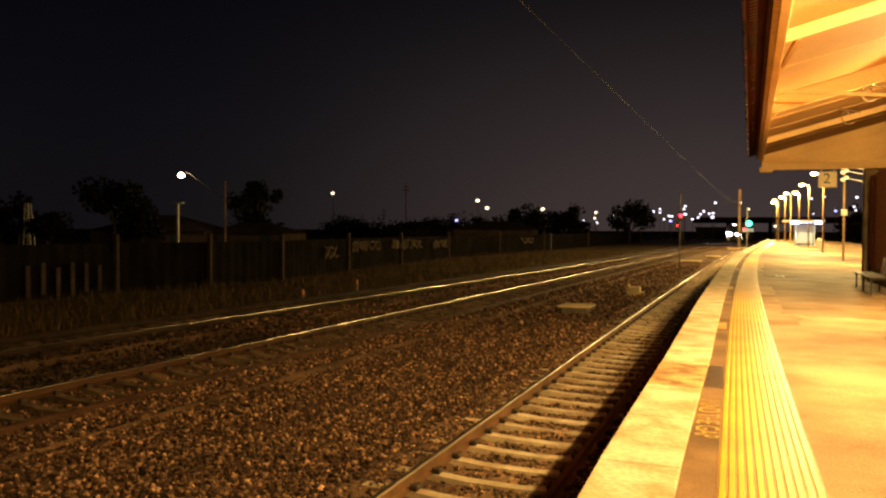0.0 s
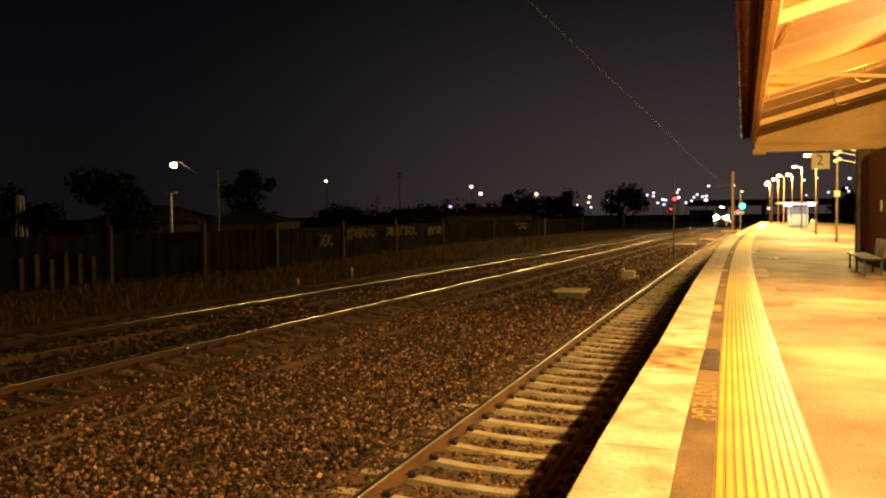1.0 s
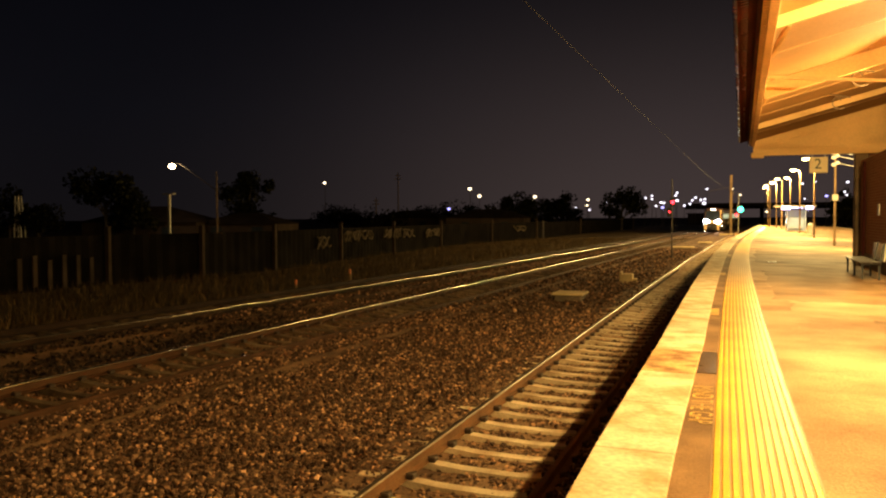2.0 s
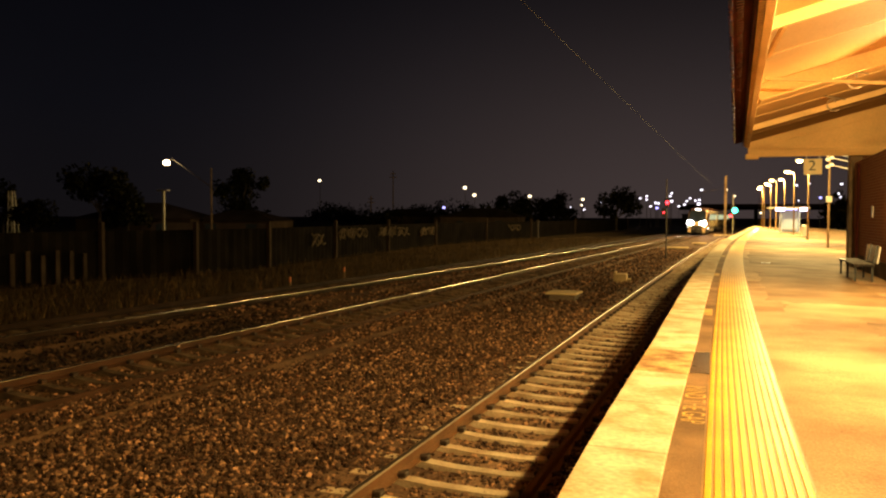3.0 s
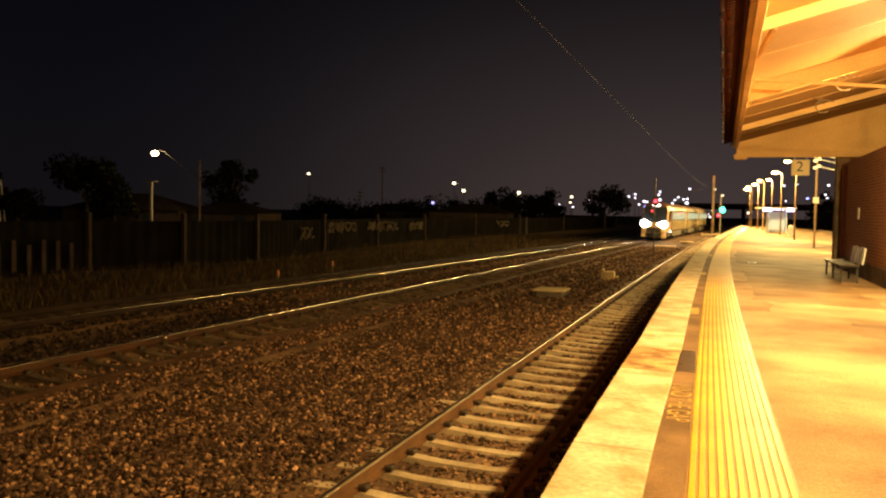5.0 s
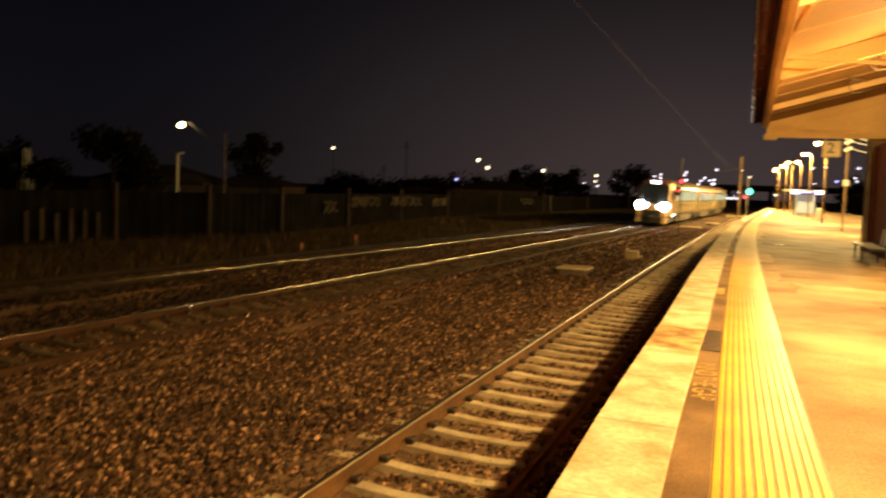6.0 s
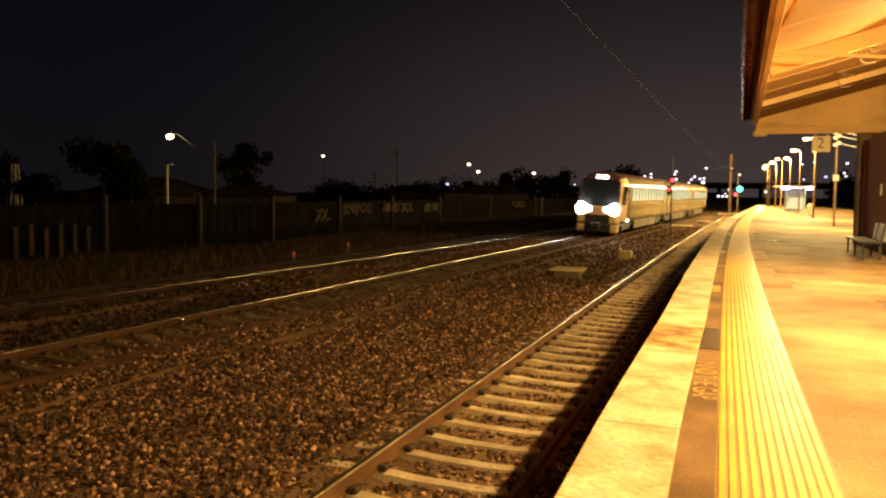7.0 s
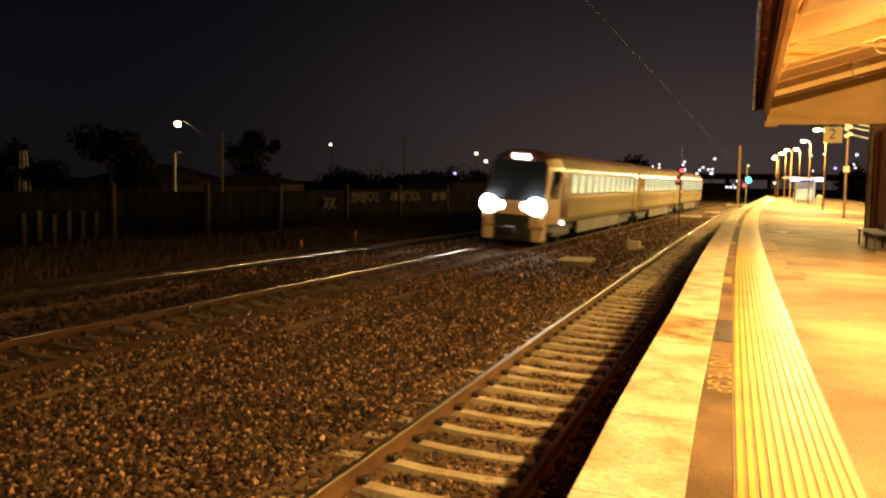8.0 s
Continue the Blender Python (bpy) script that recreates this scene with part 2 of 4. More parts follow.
def box(bm, x0, x1, y0, y1, z0, z1, bevel=0.0, m=None):
    r = bmesh.ops.create_cube(bm, size=1.0, matrix=Matrix.Translation(((x0 + x1) / 2, (y0 + y1) / 2, (z0 + z1) / 2)) @ Matrix.Diagonal((x1 - x0, y1 - y0, z1 - z0, 1)))
    vs = r["verts"]
    if bevel:
        es = list({e for v in vs for e in v.link_edges})
        out = bmesh.ops.bevel(bm, geom=es, offset=bevel, segments=1, affect="EDGES")
        vs = list({v for f in out["faces"] for v in f.verts} | {v for v in vs if v.is_valid})
    if m is not None:
        bmesh.ops.transform(bm, matrix=m, verts=[v for v in vs if v.is_valid])
    return bm


def boxed(*a, **k):
    return box(bmesh.new(), *a, **k)


def rod(bm, a, b, r0, r1=None, seg=10):
    a, b = Vector(a), Vector(b)
    d = b - a
    m = Matrix.Translation((a + b) / 2) @ d.to_track_quat("Z", "Y").to_matrix().to_4x4()
    bmesh.ops.create_cone(bm, cap_ends=True, segments=seg, radius1=r0, radius2=r0 if r1 is None else r1, depth=d.length, matrix=m)
    return bm


def ball(bm, c, r, sx=1, sy=1, sz=1, seg=12):
    bmesh.ops.create_uvsphere(bm, u_segments=seg, v_segments=max(6, seg // 2), radius=r, matrix=Matrix.Translation(c) @ Matrix.Diagonal((sx, sy, sz, 1)))
    return bm


def tube(bm, pts, r, seg=6):
    """One bent tube through the points."""
    rings = []
    for i, p in enumerate(pts):
        d = (Vector(pts[min(i + 1, len(pts) - 1)]) - Vector(pts[max(i - 1, 0)])).normalized()
        u = d.orthogonal().normalized() if abs(d.z) > 0.95 else d.cross(Vector((0, 0, 1))).normalized()
        v = d.cross(u)
        rings.append([bm.verts.new(Vector(p) + r * (u * math.cos(k * 2 * math.pi / seg) + v * math.sin(k * 2 * math.pi / seg))) for k in range(seg)])
    for a, b in zip(rings, rings[1:]):
        for k in range(seg):
            bm.faces.new((a[k], a[(k + 1) % seg], b[(k + 1) % seg], b[k]))
    return bm


def beam(bm, a, b, w, h):
    """A squared timber from a to b, w wide and h deep."""
    a, b = Vector(a), Vector(b)
    d = (b - a)
    side = d.cross(Vector((0, 0, 1))).normalized() * w / 2
    up = side.cross(d).normalized() * h / 2
    vs = [bm.verts.new(p + s * side + u * up) for p in (a, b) for s, u in ((-1, -1), (1, -1), (1, 1), (-1, 1))]
    for q in ((0, 1, 2, 3), (4, 5, 6, 7), (0, 1, 5, 4), (1, 2, 6, 5), (2, 3, 7, 6), (3, 0, 4, 7)):
        bm.faces.new([vs[i] for i in q])
    return bm


def sweep(bm, section, path, closed=True, mats=None):
    """A section (x, z) swept along a path of (point, heading)."""
    rings = []
    for p, h in path:
        rx, ry = math.cos(h), -math.sin(h)
        rings.append([bm.verts.new((p[0] + u * rx, p[1] + u * ry, p[2] + w)) for u, w in section])
    n = len(section)
    for a, b in zip(rings, rings[1:]):
        for i in range(n if closed else n - 1):
            f = bm.faces.new((a[i], a[(i + 1) % n], b[(i + 1) % n], b[i]))
            if mats:
                f.material_index = mats[i]
    if closed:
        for r in (rings[0], rings[-1]):
            bm.faces.new(r)
    return bm


# ---- the plan: x towards the station, y along the line, platform top at 0 ----
K = 0.00083
FALL = -0.0247


def bend(y):
    """How far the platform has bent towards the station at y."""
    return K * y * y / 2 if y < 75 else K * 75 * 75 / 2 + K * 75 * (y - 75)


def bend_heading(y):
    return K * max(-20, min(y, 75))


def near_x(y):
    """The line beside the platform: its middle."""
    q = min(y, 90)
    return -2.633 + 0.0226 * y + 0.000145 * q * q + (y - q) * 0.03


def far_x(y):
    return -10.30 + 0.0608 * y


def third_x(y):
    q = min(y, 110)
    return -16.32 + 0.0988 * q - 0.000165 * q * q + (y - q) * 0.0608


def ys(a, b, step):
    n = int(round((b - a) / step))
    return [a + (b - a) * i / n for i in range(n + 1)]


def line_path(fx, a, b, step, z):
    return [((fx(y), y, z), math.atan(fx(y + 0.5) - fx(y - 0.5))) for y in ys(a, b, step)]


# ---- ground ----
bm = bmesh.new()
vs = [bm.verts.new(p) for p in ((-900, -300, -1.42), (900, -300, -1.42), (900, 1500, -1.42), (-900, 1500, -1.42))]
bm.faces.new(vs)
tagged(part("ground", bm, M["grass"]), "dark dry grass ground beside the railway", "ground", kind="structure")


def bed_height(x, y):
    """Height of the ballast: level under the lines, sunk between them, sloping off at the outer side."""
    d1, d2, d3 = abs(x - near_x(y)), abs(x - far_x(y)), abs(x - third_x(y))
    z = -1.235
    mid = min(d1, d2, d3)
    if mid < 0.72:
        z -= 0.02
    elif 0.86 < mid < 1.75:
        z += 0.075
    z -= 0.06 * max(0, min(1, (mid - 1.6) / 1.2))
    out = third_x(y) - x
    if out > 1.6:
        z -= min(0.5, (out - 1.6) * 0.3)
    return z + 0.03 * noise.noise((x * 0.9, y * 0.9, 3)) + 0.015 * noise.noise((x * 4, y * 4, 1))


cols = [i / 40 for i in range(41)]
rowsy = ys(-6, 40, 0.5) + ys(42, 240, 3)
verts, faces = [], []
for y in rowsy:
    x0, x1 = third_x(y) - 3.2, bend(y) - 0.80
    for c in cols:
        x = x0 + (x1 - x0) * c
        verts.append((x, y, bed_height(x, y)))
w = len(cols)
for j in range(len(rowsy) - 1):
    for i in range(w - 1):
        faces.append((j * w + i, j * w + i + 1, j * w + w + i + 1, j * w + w + i))
tagged(raw("ballast_bed", verts, faces, M["bed"]), "dark crushed stone bed under the railway lines", "ballast", kind="structure")

rng = np.random.default_rng(5)


def stones(n, x_of, y_lo, y_hi, size, power=1.0):
    """Crushed stones strewn on the bed, one mesh."""
    base = np.array([(1, 0, 0), (-1, 0, 0), (0, 1, 0), (0, -1, 0), (0, 0, 1), (0, 0, -1)], float)
    tri = np.array([(0, 2, 4), (2, 1, 4), (1, 3, 4), (3, 0, 4), (2, 0, 5), (1, 2, 5), (3, 1, 5), (0, 3, 5)])
    vv, ff = [], []
    for i in range(n):
        y = y_lo + (y_hi - y_lo) * rng.random() ** power
        x = x_of(y, rng.random())
        if x is None:
            continue
        d = abs(x - near_x(y))
        if abs(x - far_x(y)) < 0.7 and rng.random() < 0.7:
            continue
        s = size * (0.5 + rng.random() * 0.8)
        z = bed_height(x, y) + s * 0.25 + (0.02 if d > 1.4 else -0.015)
        p = base * s * 0.6 * (0.65 + 0.7 * rng.random((6, 1))) + rng.normal(0, s * 0.13, (6, 3))
        a = rng.random(3) * 6.28
        p = p @ np.array(Euler(a).to_matrix())
        p[:, 2] *= 0.85
        ff.append(tri + 6 * len(vv))
        vv.append(p + (x, y, z))
    return np.concatenate(vv).tolist(), np.concatenate(ff).tolist()


v, f = stones(74000, lambda y, u: near_x(y) + 1.3 - u * (near_x(y) - far_x(y) + 2.7), 3.5, 24, 0.052, 1.35)
tagged(raw("ballast", v, f, M["stone"]), "loose grey crushed stone ballast around the lines", "ballast", kind="stuff")
v, f = stones(9000, lambda y, u: near_x(y) + 1.3 - u * 8.0, -5.5, 3.6, 0.07, 1.0)
tagged(raw("ballast", v, f, M["stone"]), "loose grey crushed stone ballast around the lines", "ballast", kind="stuff")
# stones between the outer lines, coloured darker to stand for the gloom there
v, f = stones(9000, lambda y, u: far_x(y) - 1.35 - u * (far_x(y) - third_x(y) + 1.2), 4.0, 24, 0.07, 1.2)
tagged(raw("ballast", v, f, M["stone_dimmed"]), "loose ballast between the outer lines, coloured darker for the dim light there", "ballast", kind="stuff")
v, f = stones(30000, lambda y, u: near_x(y) + 1.3 - u * (near_x(y) - third_x(y) + 3.5), 20, 75, 0.075, 1.3)
tagged(raw("ballast", v, f, M["stone"]), "loose grey crushed stone ballast around the lines", "ballast", kind="stuff")

# ---- the three lines ----
HEAD = [(0.035, -0.035), (0.035, -0.022), (0.0335, -0.013), (0.029, -0.0065), (0.02, -0.002), (0.0, 0.0)]
RAIL = [(-0.07, -0.17), (0.07, -0.17), (0.07, -0.155), (0.012, -0.13), (0.012, -0.045)] + HEAD + [(-x, z) for x, z in HEAD[-2::-1]] + [(-0.012, -0.045), (-0.012, -0.13), (-0.07, -0.155)]
RAIL_M = [1 if 6 <= i < 14 else 0 for i in range(len(RAIL))]


def sleeper_mesh():
    bm = bmesh.new()
    sec = [(-1.25, 0.0), (-0.95, 0.012), (-0.55, 0.005), (-0.3, -0.012), (0.3, -0.012), (0.55, 0.005), (0.95, 0.012), (1.25, 0.0)]
    top, bot = [], []
    for x, z in sec:
        top.append([bm.verts.new((x, s * 0.082, z)) for s in (-1, 1)])
        bot.append([bm.verts.new((x, s * 0.10, z - 0.16)) for s in (-1, 1)])
    for i in range(len(sec) - 1):
        bm.faces.new((top[i][0], top[i + 1][0], top[i + 1][1], top[i][1]))
        bm.faces.new((top[i][0], bot[i][0], bot[i + 1][0], top[i + 1][0]))
        bm.faces.new((top[i][1], top[i + 1][1], bot[i + 1][1], bot[i][1]))
    for i in (0, -1):
        bm.faces.new((top[i][0], top[i][1], bot[i][1], bot[i][0]))
    bmesh.ops.recalc_face_normals(bm, faces=bm.faces)
    me = bpy.data.meshes.new("sleeper")
    bm.to_mesh(me)
    bm.free()
    me.materials.append(M["sleeper"])
    return me


SLEEPER = sleeper_mesh()
# copy for the outer lines, its colour darkened for the weak light
SLEEPER_DIMMED = SLEEPER.copy()
SLEEPER_DIMMED.name = "old_sleeper"
SLEEPER_DIMMED.materials[0] = M["sleeper_dimmed"]


def clip_mesh():
    bm = bmesh.new()
    for s in (-1, 1):
        box(bm, s * 0.10 - 0.045, s * 0.10 + 0.045, -0.06, 0.06, 0.0, 0.06, 0.012)
        rod(bm, (s * 0.06, -0.05, 0.06), (s * 0.13, 0.05, 0.065), 0.012, seg=6)
    me = bpy.data.meshes.new("rail_clip")
    bm.to_mesh(me)
    bm.free()
    me.materials.append(M["clip"])
    return me


CLIP = clip_mesh()


def railway(label, fx, zc, cant, pieces, reach, clips, polished=(-0.7525, 0.7525), top="rail_top", side="rail_side"):
    """A line: two rails on concrete sleepers. cant: slope towards the station."""
    line = tagged(new("railway_track"), label, "railway track", "railway tracks", "structure")
    for s in (-0.7525, 0.7525):
        off = s
        bm = bmesh.new()
        path = [((fx(y) + off, y, zc - cant * off), math.atan(fx(y + 0.5) - fx(y - 0.5))) for y in ys(-6, 60, 1.5) + ys(63, 330, 6)]
        sweep(bm, RAIL, path, True, RAIL_M)
        for fc in bm.faces:
            fc.smooth = fc.material_index == 1
        part("rail", bm, [M[side], M[top] if s in polished else M[side]], line, "rusty rail with a polished running top" if s in polished else "rusty rail")
    y = -5.0
    n = 0
    rest = bmesh.new()
    while y < reach:
        h = math.atan(fx(y + 0.5) - fx(y - 0.5))
        m = Matrix.Translation((fx(y), y, zc - 0.172)) @ Matrix.Rotation(-h, 4, "Z") @ Matrix.Rotation(math.atan(cant), 4, "Y") @ Matrix.Rotation(0.012 * noise.noise((y * 3.1, zc, 0)), 4, "Z")
        if n < pieces:
            ob = new("sleeper", SLEEPER if clips > 70 else SLEEPER_DIMMED)
            ob.parent, ob.matrix_basis = line, m
            if n < clips:
                for s in (-0.7525, 0.7525):
                    cl = new("rail_clip", CLIP)
                    cl.parent, cl.matrix_basis = line, m @ Matrix.Translation((s, 0, 0.012))
        else:
            k = len(rest.verts)
            rest.from_mesh(SLEEPER)
            rest.verts.ensure_lookup_table()
            bmesh.ops.transform(rest, matrix=m, verts=rest.verts[k:])
        n += 1
        y += 0.667
    tagged(part("far_sleepers", rest, M["sleeper" if clips > 70 else "sleeper_dimmed"], line), kind="stuff")
    return line


# platform-side rail has a rust-coloured top, standing in for the platform's shadow
railway("rusty railway line on concrete sleepers beside the platform", near_x, -1.03, 0.035, 150, 115, 75, (-0.7525,), "rail_worn")
railway("railway line on concrete sleepers along which the train runs", far_x, -1.011, 0.0556, 110, 110, 60, (-0.7525,), side="rail_dimmed")
railway("outer railway line on sleepers at the edge of the grass", third_x, -0.955, 0.02, 70, 85, 0, (0.7525,), side="rail_dimmest")

# ---- platform ----
EDGE, COPE, TACT = -0.82, -0.289, -0.060


def edge_drift(y):
    """The coping stands back a little along the middle of the platform."""
    return 0.055 * max(0, min(1, (y - 6) / 5)) * max(0, min(1, (42 - y) / 15))


def strip(name, a, b, z, y0, y1, step, material, parent=None, label="", lift=0.0):
    """A band of the platform between two offsets from its bent middle line."""
    bm = bmesh.new()
    prev = None
    for y in ys(y0, y1, step):
        xs = [a + (b - a) * i / 6 for i in range(7)]
        row = [bm.verts.new((x + bend(y), y, FALL * x + z)) for x in xs]
        if prev:
            for i in range(6):
                bm.faces.new((prev[i], prev[i + 1], row[i + 1], row[i]))
        prev = row
    return part(name, bm, material, parent, label)


PLAT_END = 150.0
platform = tagged(new("platform"), "long curved island platform surfaced with patched asphalt", "platform", kind="structure")


def right_edge(y):
    return 13.6 - max(0, y - 60) * 0.035


bm = bmesh.new()
prev = None
for y in ys(-14, PLAT_END, 2.0):
    xs = [EDGE + 0.02 + edge_drift(y), COPE, 1.0, 3.0, 6.0, 9.0, right_edge(y) + 0.0]
    r = [bm.verts.new((x + bend(y), y, FALL * x - 0.006)) for x in xs]
    r = [bm.verts.new((EDGE + 0.06 + edge_drift(y) + bend(y), y, -1.5))] + r + [bm.verts.new((xs[-1] + bend(y), y, -1.5))]
    if prev:
        for i in range(len(r) - 1):
            bm.faces.new((prev[i], prev[i + 1], r[i + 1], r[i])).material_index = 1 if i in (0, len(r) - 2) else 0
    else:
        bm.faces.new(r).material_index = 1
    prev = r
bm.faces.new(prev).material_index = 1
part("platform_deck", bm, [M["asphalt"], M["wall_dark"]], platform)
strip("edge_band", COPE + 0.004, TACT - 0.004, -0.001, -14, PLAT_END, 2, M["asphalt_dark"], platform, "dark worn asphalt band between coping and warning strip")


def coping_mesh(length):
    bm = boxed(EDGE, COPE, -length / 2 + 0.006, length / 2 - 0.006, -0.19, 0.006, 0.008)
    bmesh.ops.recalc_face_normals(bm, faces=bm.faces)
    me = bpy.data.meshes.new("coping_slab")
    bm.to_mesh(me)
    bm.free()
    me.materials.append(M["coping"])
    return me


COPING = coping_mesh(1.5)
COPING_STAINED = COPING.copy()
COPING_STAINED.materials[0] = mat("stained_coping", (0.60, 0.39, 0.17), 0.8, 0, 14, 0.5, 0.4, 22, second=(0.24, 0.13, 0.055), fixed=True)
y = -13.0
while y < PLAT_END - 1:
    ob = new("coping_slab", COPING_STAINED if abs(y - 9.5) < 0.1 else COPING)
    ob.parent = platform
    ob.matrix_basis = Matrix.Translation((bend(y) + edge_drift(y), y, FALL * EDGE * 0.7 - 0.002 + 0.004 * noise.noise((y, 0, 0)))) @ Matrix.Rotation(-bend_heading(y) - (edge_drift(y + 0.75) - edge_drift(y - 0.75)) / 1.5, 4, "Z") @ Matrix.Rotation(-FALL, 4, "Y")
    y += 1.5

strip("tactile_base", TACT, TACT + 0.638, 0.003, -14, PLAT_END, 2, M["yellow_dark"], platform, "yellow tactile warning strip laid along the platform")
for i in range(11):
    a = TACT + 0.008 + i * 0.0568
    bm = bmesh.new()
    sec = [(-0.021, 0.0), (0.021, 0.0), (0.015, 0.007), (-0.015, 0.007)]
    sweep(bm, sec, [((a + 0.024 + bend(y), y, FALL * (a + 0.02) + 0.004), bend_heading(y)) for y in ys(-14, PLAT_END, 2)])
    part("tactile_ridge", bm, M["yellow"], platform)


def lettering(name, text, size, m, material, parent, depth=0.0):
    cu = bpy.data.curves.new(name, "FONT")
    cu.body, cu.size, cu.extrude = text, size, depth
    cu.align_x, cu.align_y = "LEFT", "CENTER"
    tmp = new(name, cu)
    me = bpy.data.meshes.new_from_object(tmp.evaluated_get(bpy.context.evaluated_depsgraph_get()))
    bpy.data.objects.remove(tmp)
    me.materials.clear()
    me.materials.append(material)
    ob = new(name, me)
    ob.parent, ob.matrix_basis = parent, m
    return ob


def floor_text(text, y, size):
    x = (COPE + TACT) / 2
    m = Matrix.Translation((x + bend(y), y, FALL * x + 0.003)) @ Matrix.Rotation(-math.pi / 2, 4, "Z") @ Matrix.Diagonal((0.84, 1, 1, 1))
    lettering("painted_words", text, size, m, M["paint"], platform)


floor_text("MIND THE GAP", 8.25, 0.262)
for y in (14.8, 24.5, 36.0, 50.0):
    x = (COPE + TACT) / 2
    part("painted_mark", boxed(x - 0.075 + bend(y), x + 0.075 + bend(y), y - 0.55, y + 0.45, FALL * x - 0.004, FALL * x + 0.003), M["paint"], platform)
x = (COPE + TACT) / 2
part("tar_patch", boxed(COPE + 0.008 + bend(9.7), TACT - 0.008 + bend(9.7), 8.95, 10.35, FALL * x - 0.004, FALL * x + 0.0025), mat("tar_patch", (0.10, 0.055, 0.028), 0.3, 0, 9, 0.5, 0.3, 40, second=(0.045, 0.028, 0.018), fixed=True), platform, "dark shiny tar patch")
# irregular patches of different asphalt, set in the deck
patches = (("asphalt_patch", 1.15, 3.1, 15.5, 17.4, "asphalt_pale"), ("asphalt_patch", 0.9, 3.3, 17.6, 26.5, "asphalt_darker"), ("asphalt_patch", 2.2, 3.5, 13.0, 14.6, "asphalt_darker"), ("asphalt_patch", 0.8, 5.2, 31.0, 44.0, "asphalt_darker"))
for k, (nm, xa, xb, ya, yb, mt) in enumerate(patches):
    bm = bmesh.new()
    outline = []
    r = random.Random(k + 31)
    for q in range(40):
        u = q / 40 * 4
        ex, ey = ((u, 0), (1, u - 1), (3 - u, 1), (0, 4 - u))[int(u)]
        x, y = xa + (xb - xa) * ex + r.uniform(-0.10, 0.10), ya + (yb - ya) * ey + r.uniform(-0.22, 0.22)
        outline.append(bm.verts.new((x + bend(y), y, FALL * x - 0.0015)))
    bm.faces.new(outline)
    bmesh.ops.triangulate(bm, faces=bm.faces)
    part(nm, bm, M[mt], platform, "irregular patch of darker asphalt" if mt == "asphalt_darker" else "pale patch of newer asphalt")
# far edge of the island platform
bm = bmesh.new()
for y0, y1 in zip(ys(30, PLAT_END, 4), ys(30, PLAT_END, 4)[1:]):
    a, b = right_edge(y0) + bend(y0), right_edge(y1) + bend(y1)
    za, zb = FALL * right_edge(y0), FALL * right_edge(y1)
    bm.faces.new([bm.verts.new(p) for p in ((a - 0.6, y0, za + 0.006), (a + 0.03, y0, za + 0.006), (b + 0.03, y1, zb + 0.006), (b - 0.6, y1, zb + 0.006))])
part("far_coping", bm, M["coping"], platform, "pale concrete edge along the other side")

# ---- station building and awning, turned along the platform ----
STATION = pose(0, 0, 0, 0, 0, -math.degrees(math.atan(0.023)))
WALL_X, END_Y = 3.84, 33.0
station = thing("station_building", "brown brick station building beside the platform", "building", at=STATION)
AW_X = WALL_X + 2.4
part("screen_wall", boxed(WALL_X, WALL_X + 0.3, -14, END_Y, -0.25, 3.45), M["brick"], station, "lower brown brick wall in front")
part("wall", boxed(AW_X, AW_X + 0.3, -13.69, END_Y - 0.31, -0.3, 5.55), M["brick"], station)
part("wall", boxed(WALL_X + 0.3, WALL_X + 6.0, END_Y - 0.3, END_Y - 0.002, -0.35, 4.7), M["brick"], station)
part("wall", boxed(WALL_X + 5.7, WALL_X + 6.0, -14, END_Y - 0.31, -0.35, 4.7), M["brick"], station)
part("wall", boxed(WALL_X + 0.31, WALL_X + 5.69, -14, -13.7, -0.35, 4.7), M["brick"], station)
part("corner_pillar", boxed(WALL_X - 0.16, WALL_X + 0.25, END_Y - 0.5, END_Y + 0.05, -0.25, 4.3, 0.02), M["timber"], station, "dark timber corner pillar")
part("plinth", boxed(WALL_X - 0.05, WALL_X - 0.002, -14, END_Y - 0.51, -0.25, 0.35, 0.01), M["wall_dark"], station)
bm = bmesh.new()
for p in (((2.9, 4.95), (WALL_X + 3.1, 6.4)), ((WALL_X + 3.1, 6.4), (WALL_X + 6.4, 4.75))):
    (xa, za), (xb, zb) = p
    vs = [bm.verts.new(q) for q in ((xa, -15, za), (xb, -15, zb), (xb, END_Y + 0.4, zb), (xa, END_Y + 0.4, za))]
    bm.faces.new(vs)
roof = part("roof", bm, M["iron"], station, "corrugated iron roof")
roof.modifiers.new("thick", "SOLIDIFY").thickness = 0.06

AX, SLOPE, AEND = 0.30, 0.27, 32.0
EAVE = 4.10
awning = thing("platform_awning", "cream painted timber platform awning with exposed rafters", "awning", at=STATION)


def roof_z(x):
    return EAVE + SLOPE * (x - AX)


# lining boards above the rafters
bm = bmesh.new()
vs = [bm.verts.new(p) for p in ((AX, -14, roof_z(AX) + 0.09), (AW_X, -14, roof_z(AW_X) + 0.09), (AW_X, AEND, roof_z(AW_X) + 0.09), (AX, AEND, roof_z(AX) + 0.09))]
bm.faces.new(vs)
lin = part("lining", bm, M["lining"], awning, "plain cream ceiling lining")
lin.modifiers.new("thick", "SOLIDIFY").thickness = 0.02
for y in (26.0, 12.1, 7.4, 3.4, -0.6, -4.6, -8.6, -12.6):
    part("rafter", beam(bmesh.new(), (AX + 0.06, y, roof_z(AX + 0.06)), (AW_X, y, roof_z(AW_X)), 0.10, 0.17), M["cream"], awning)
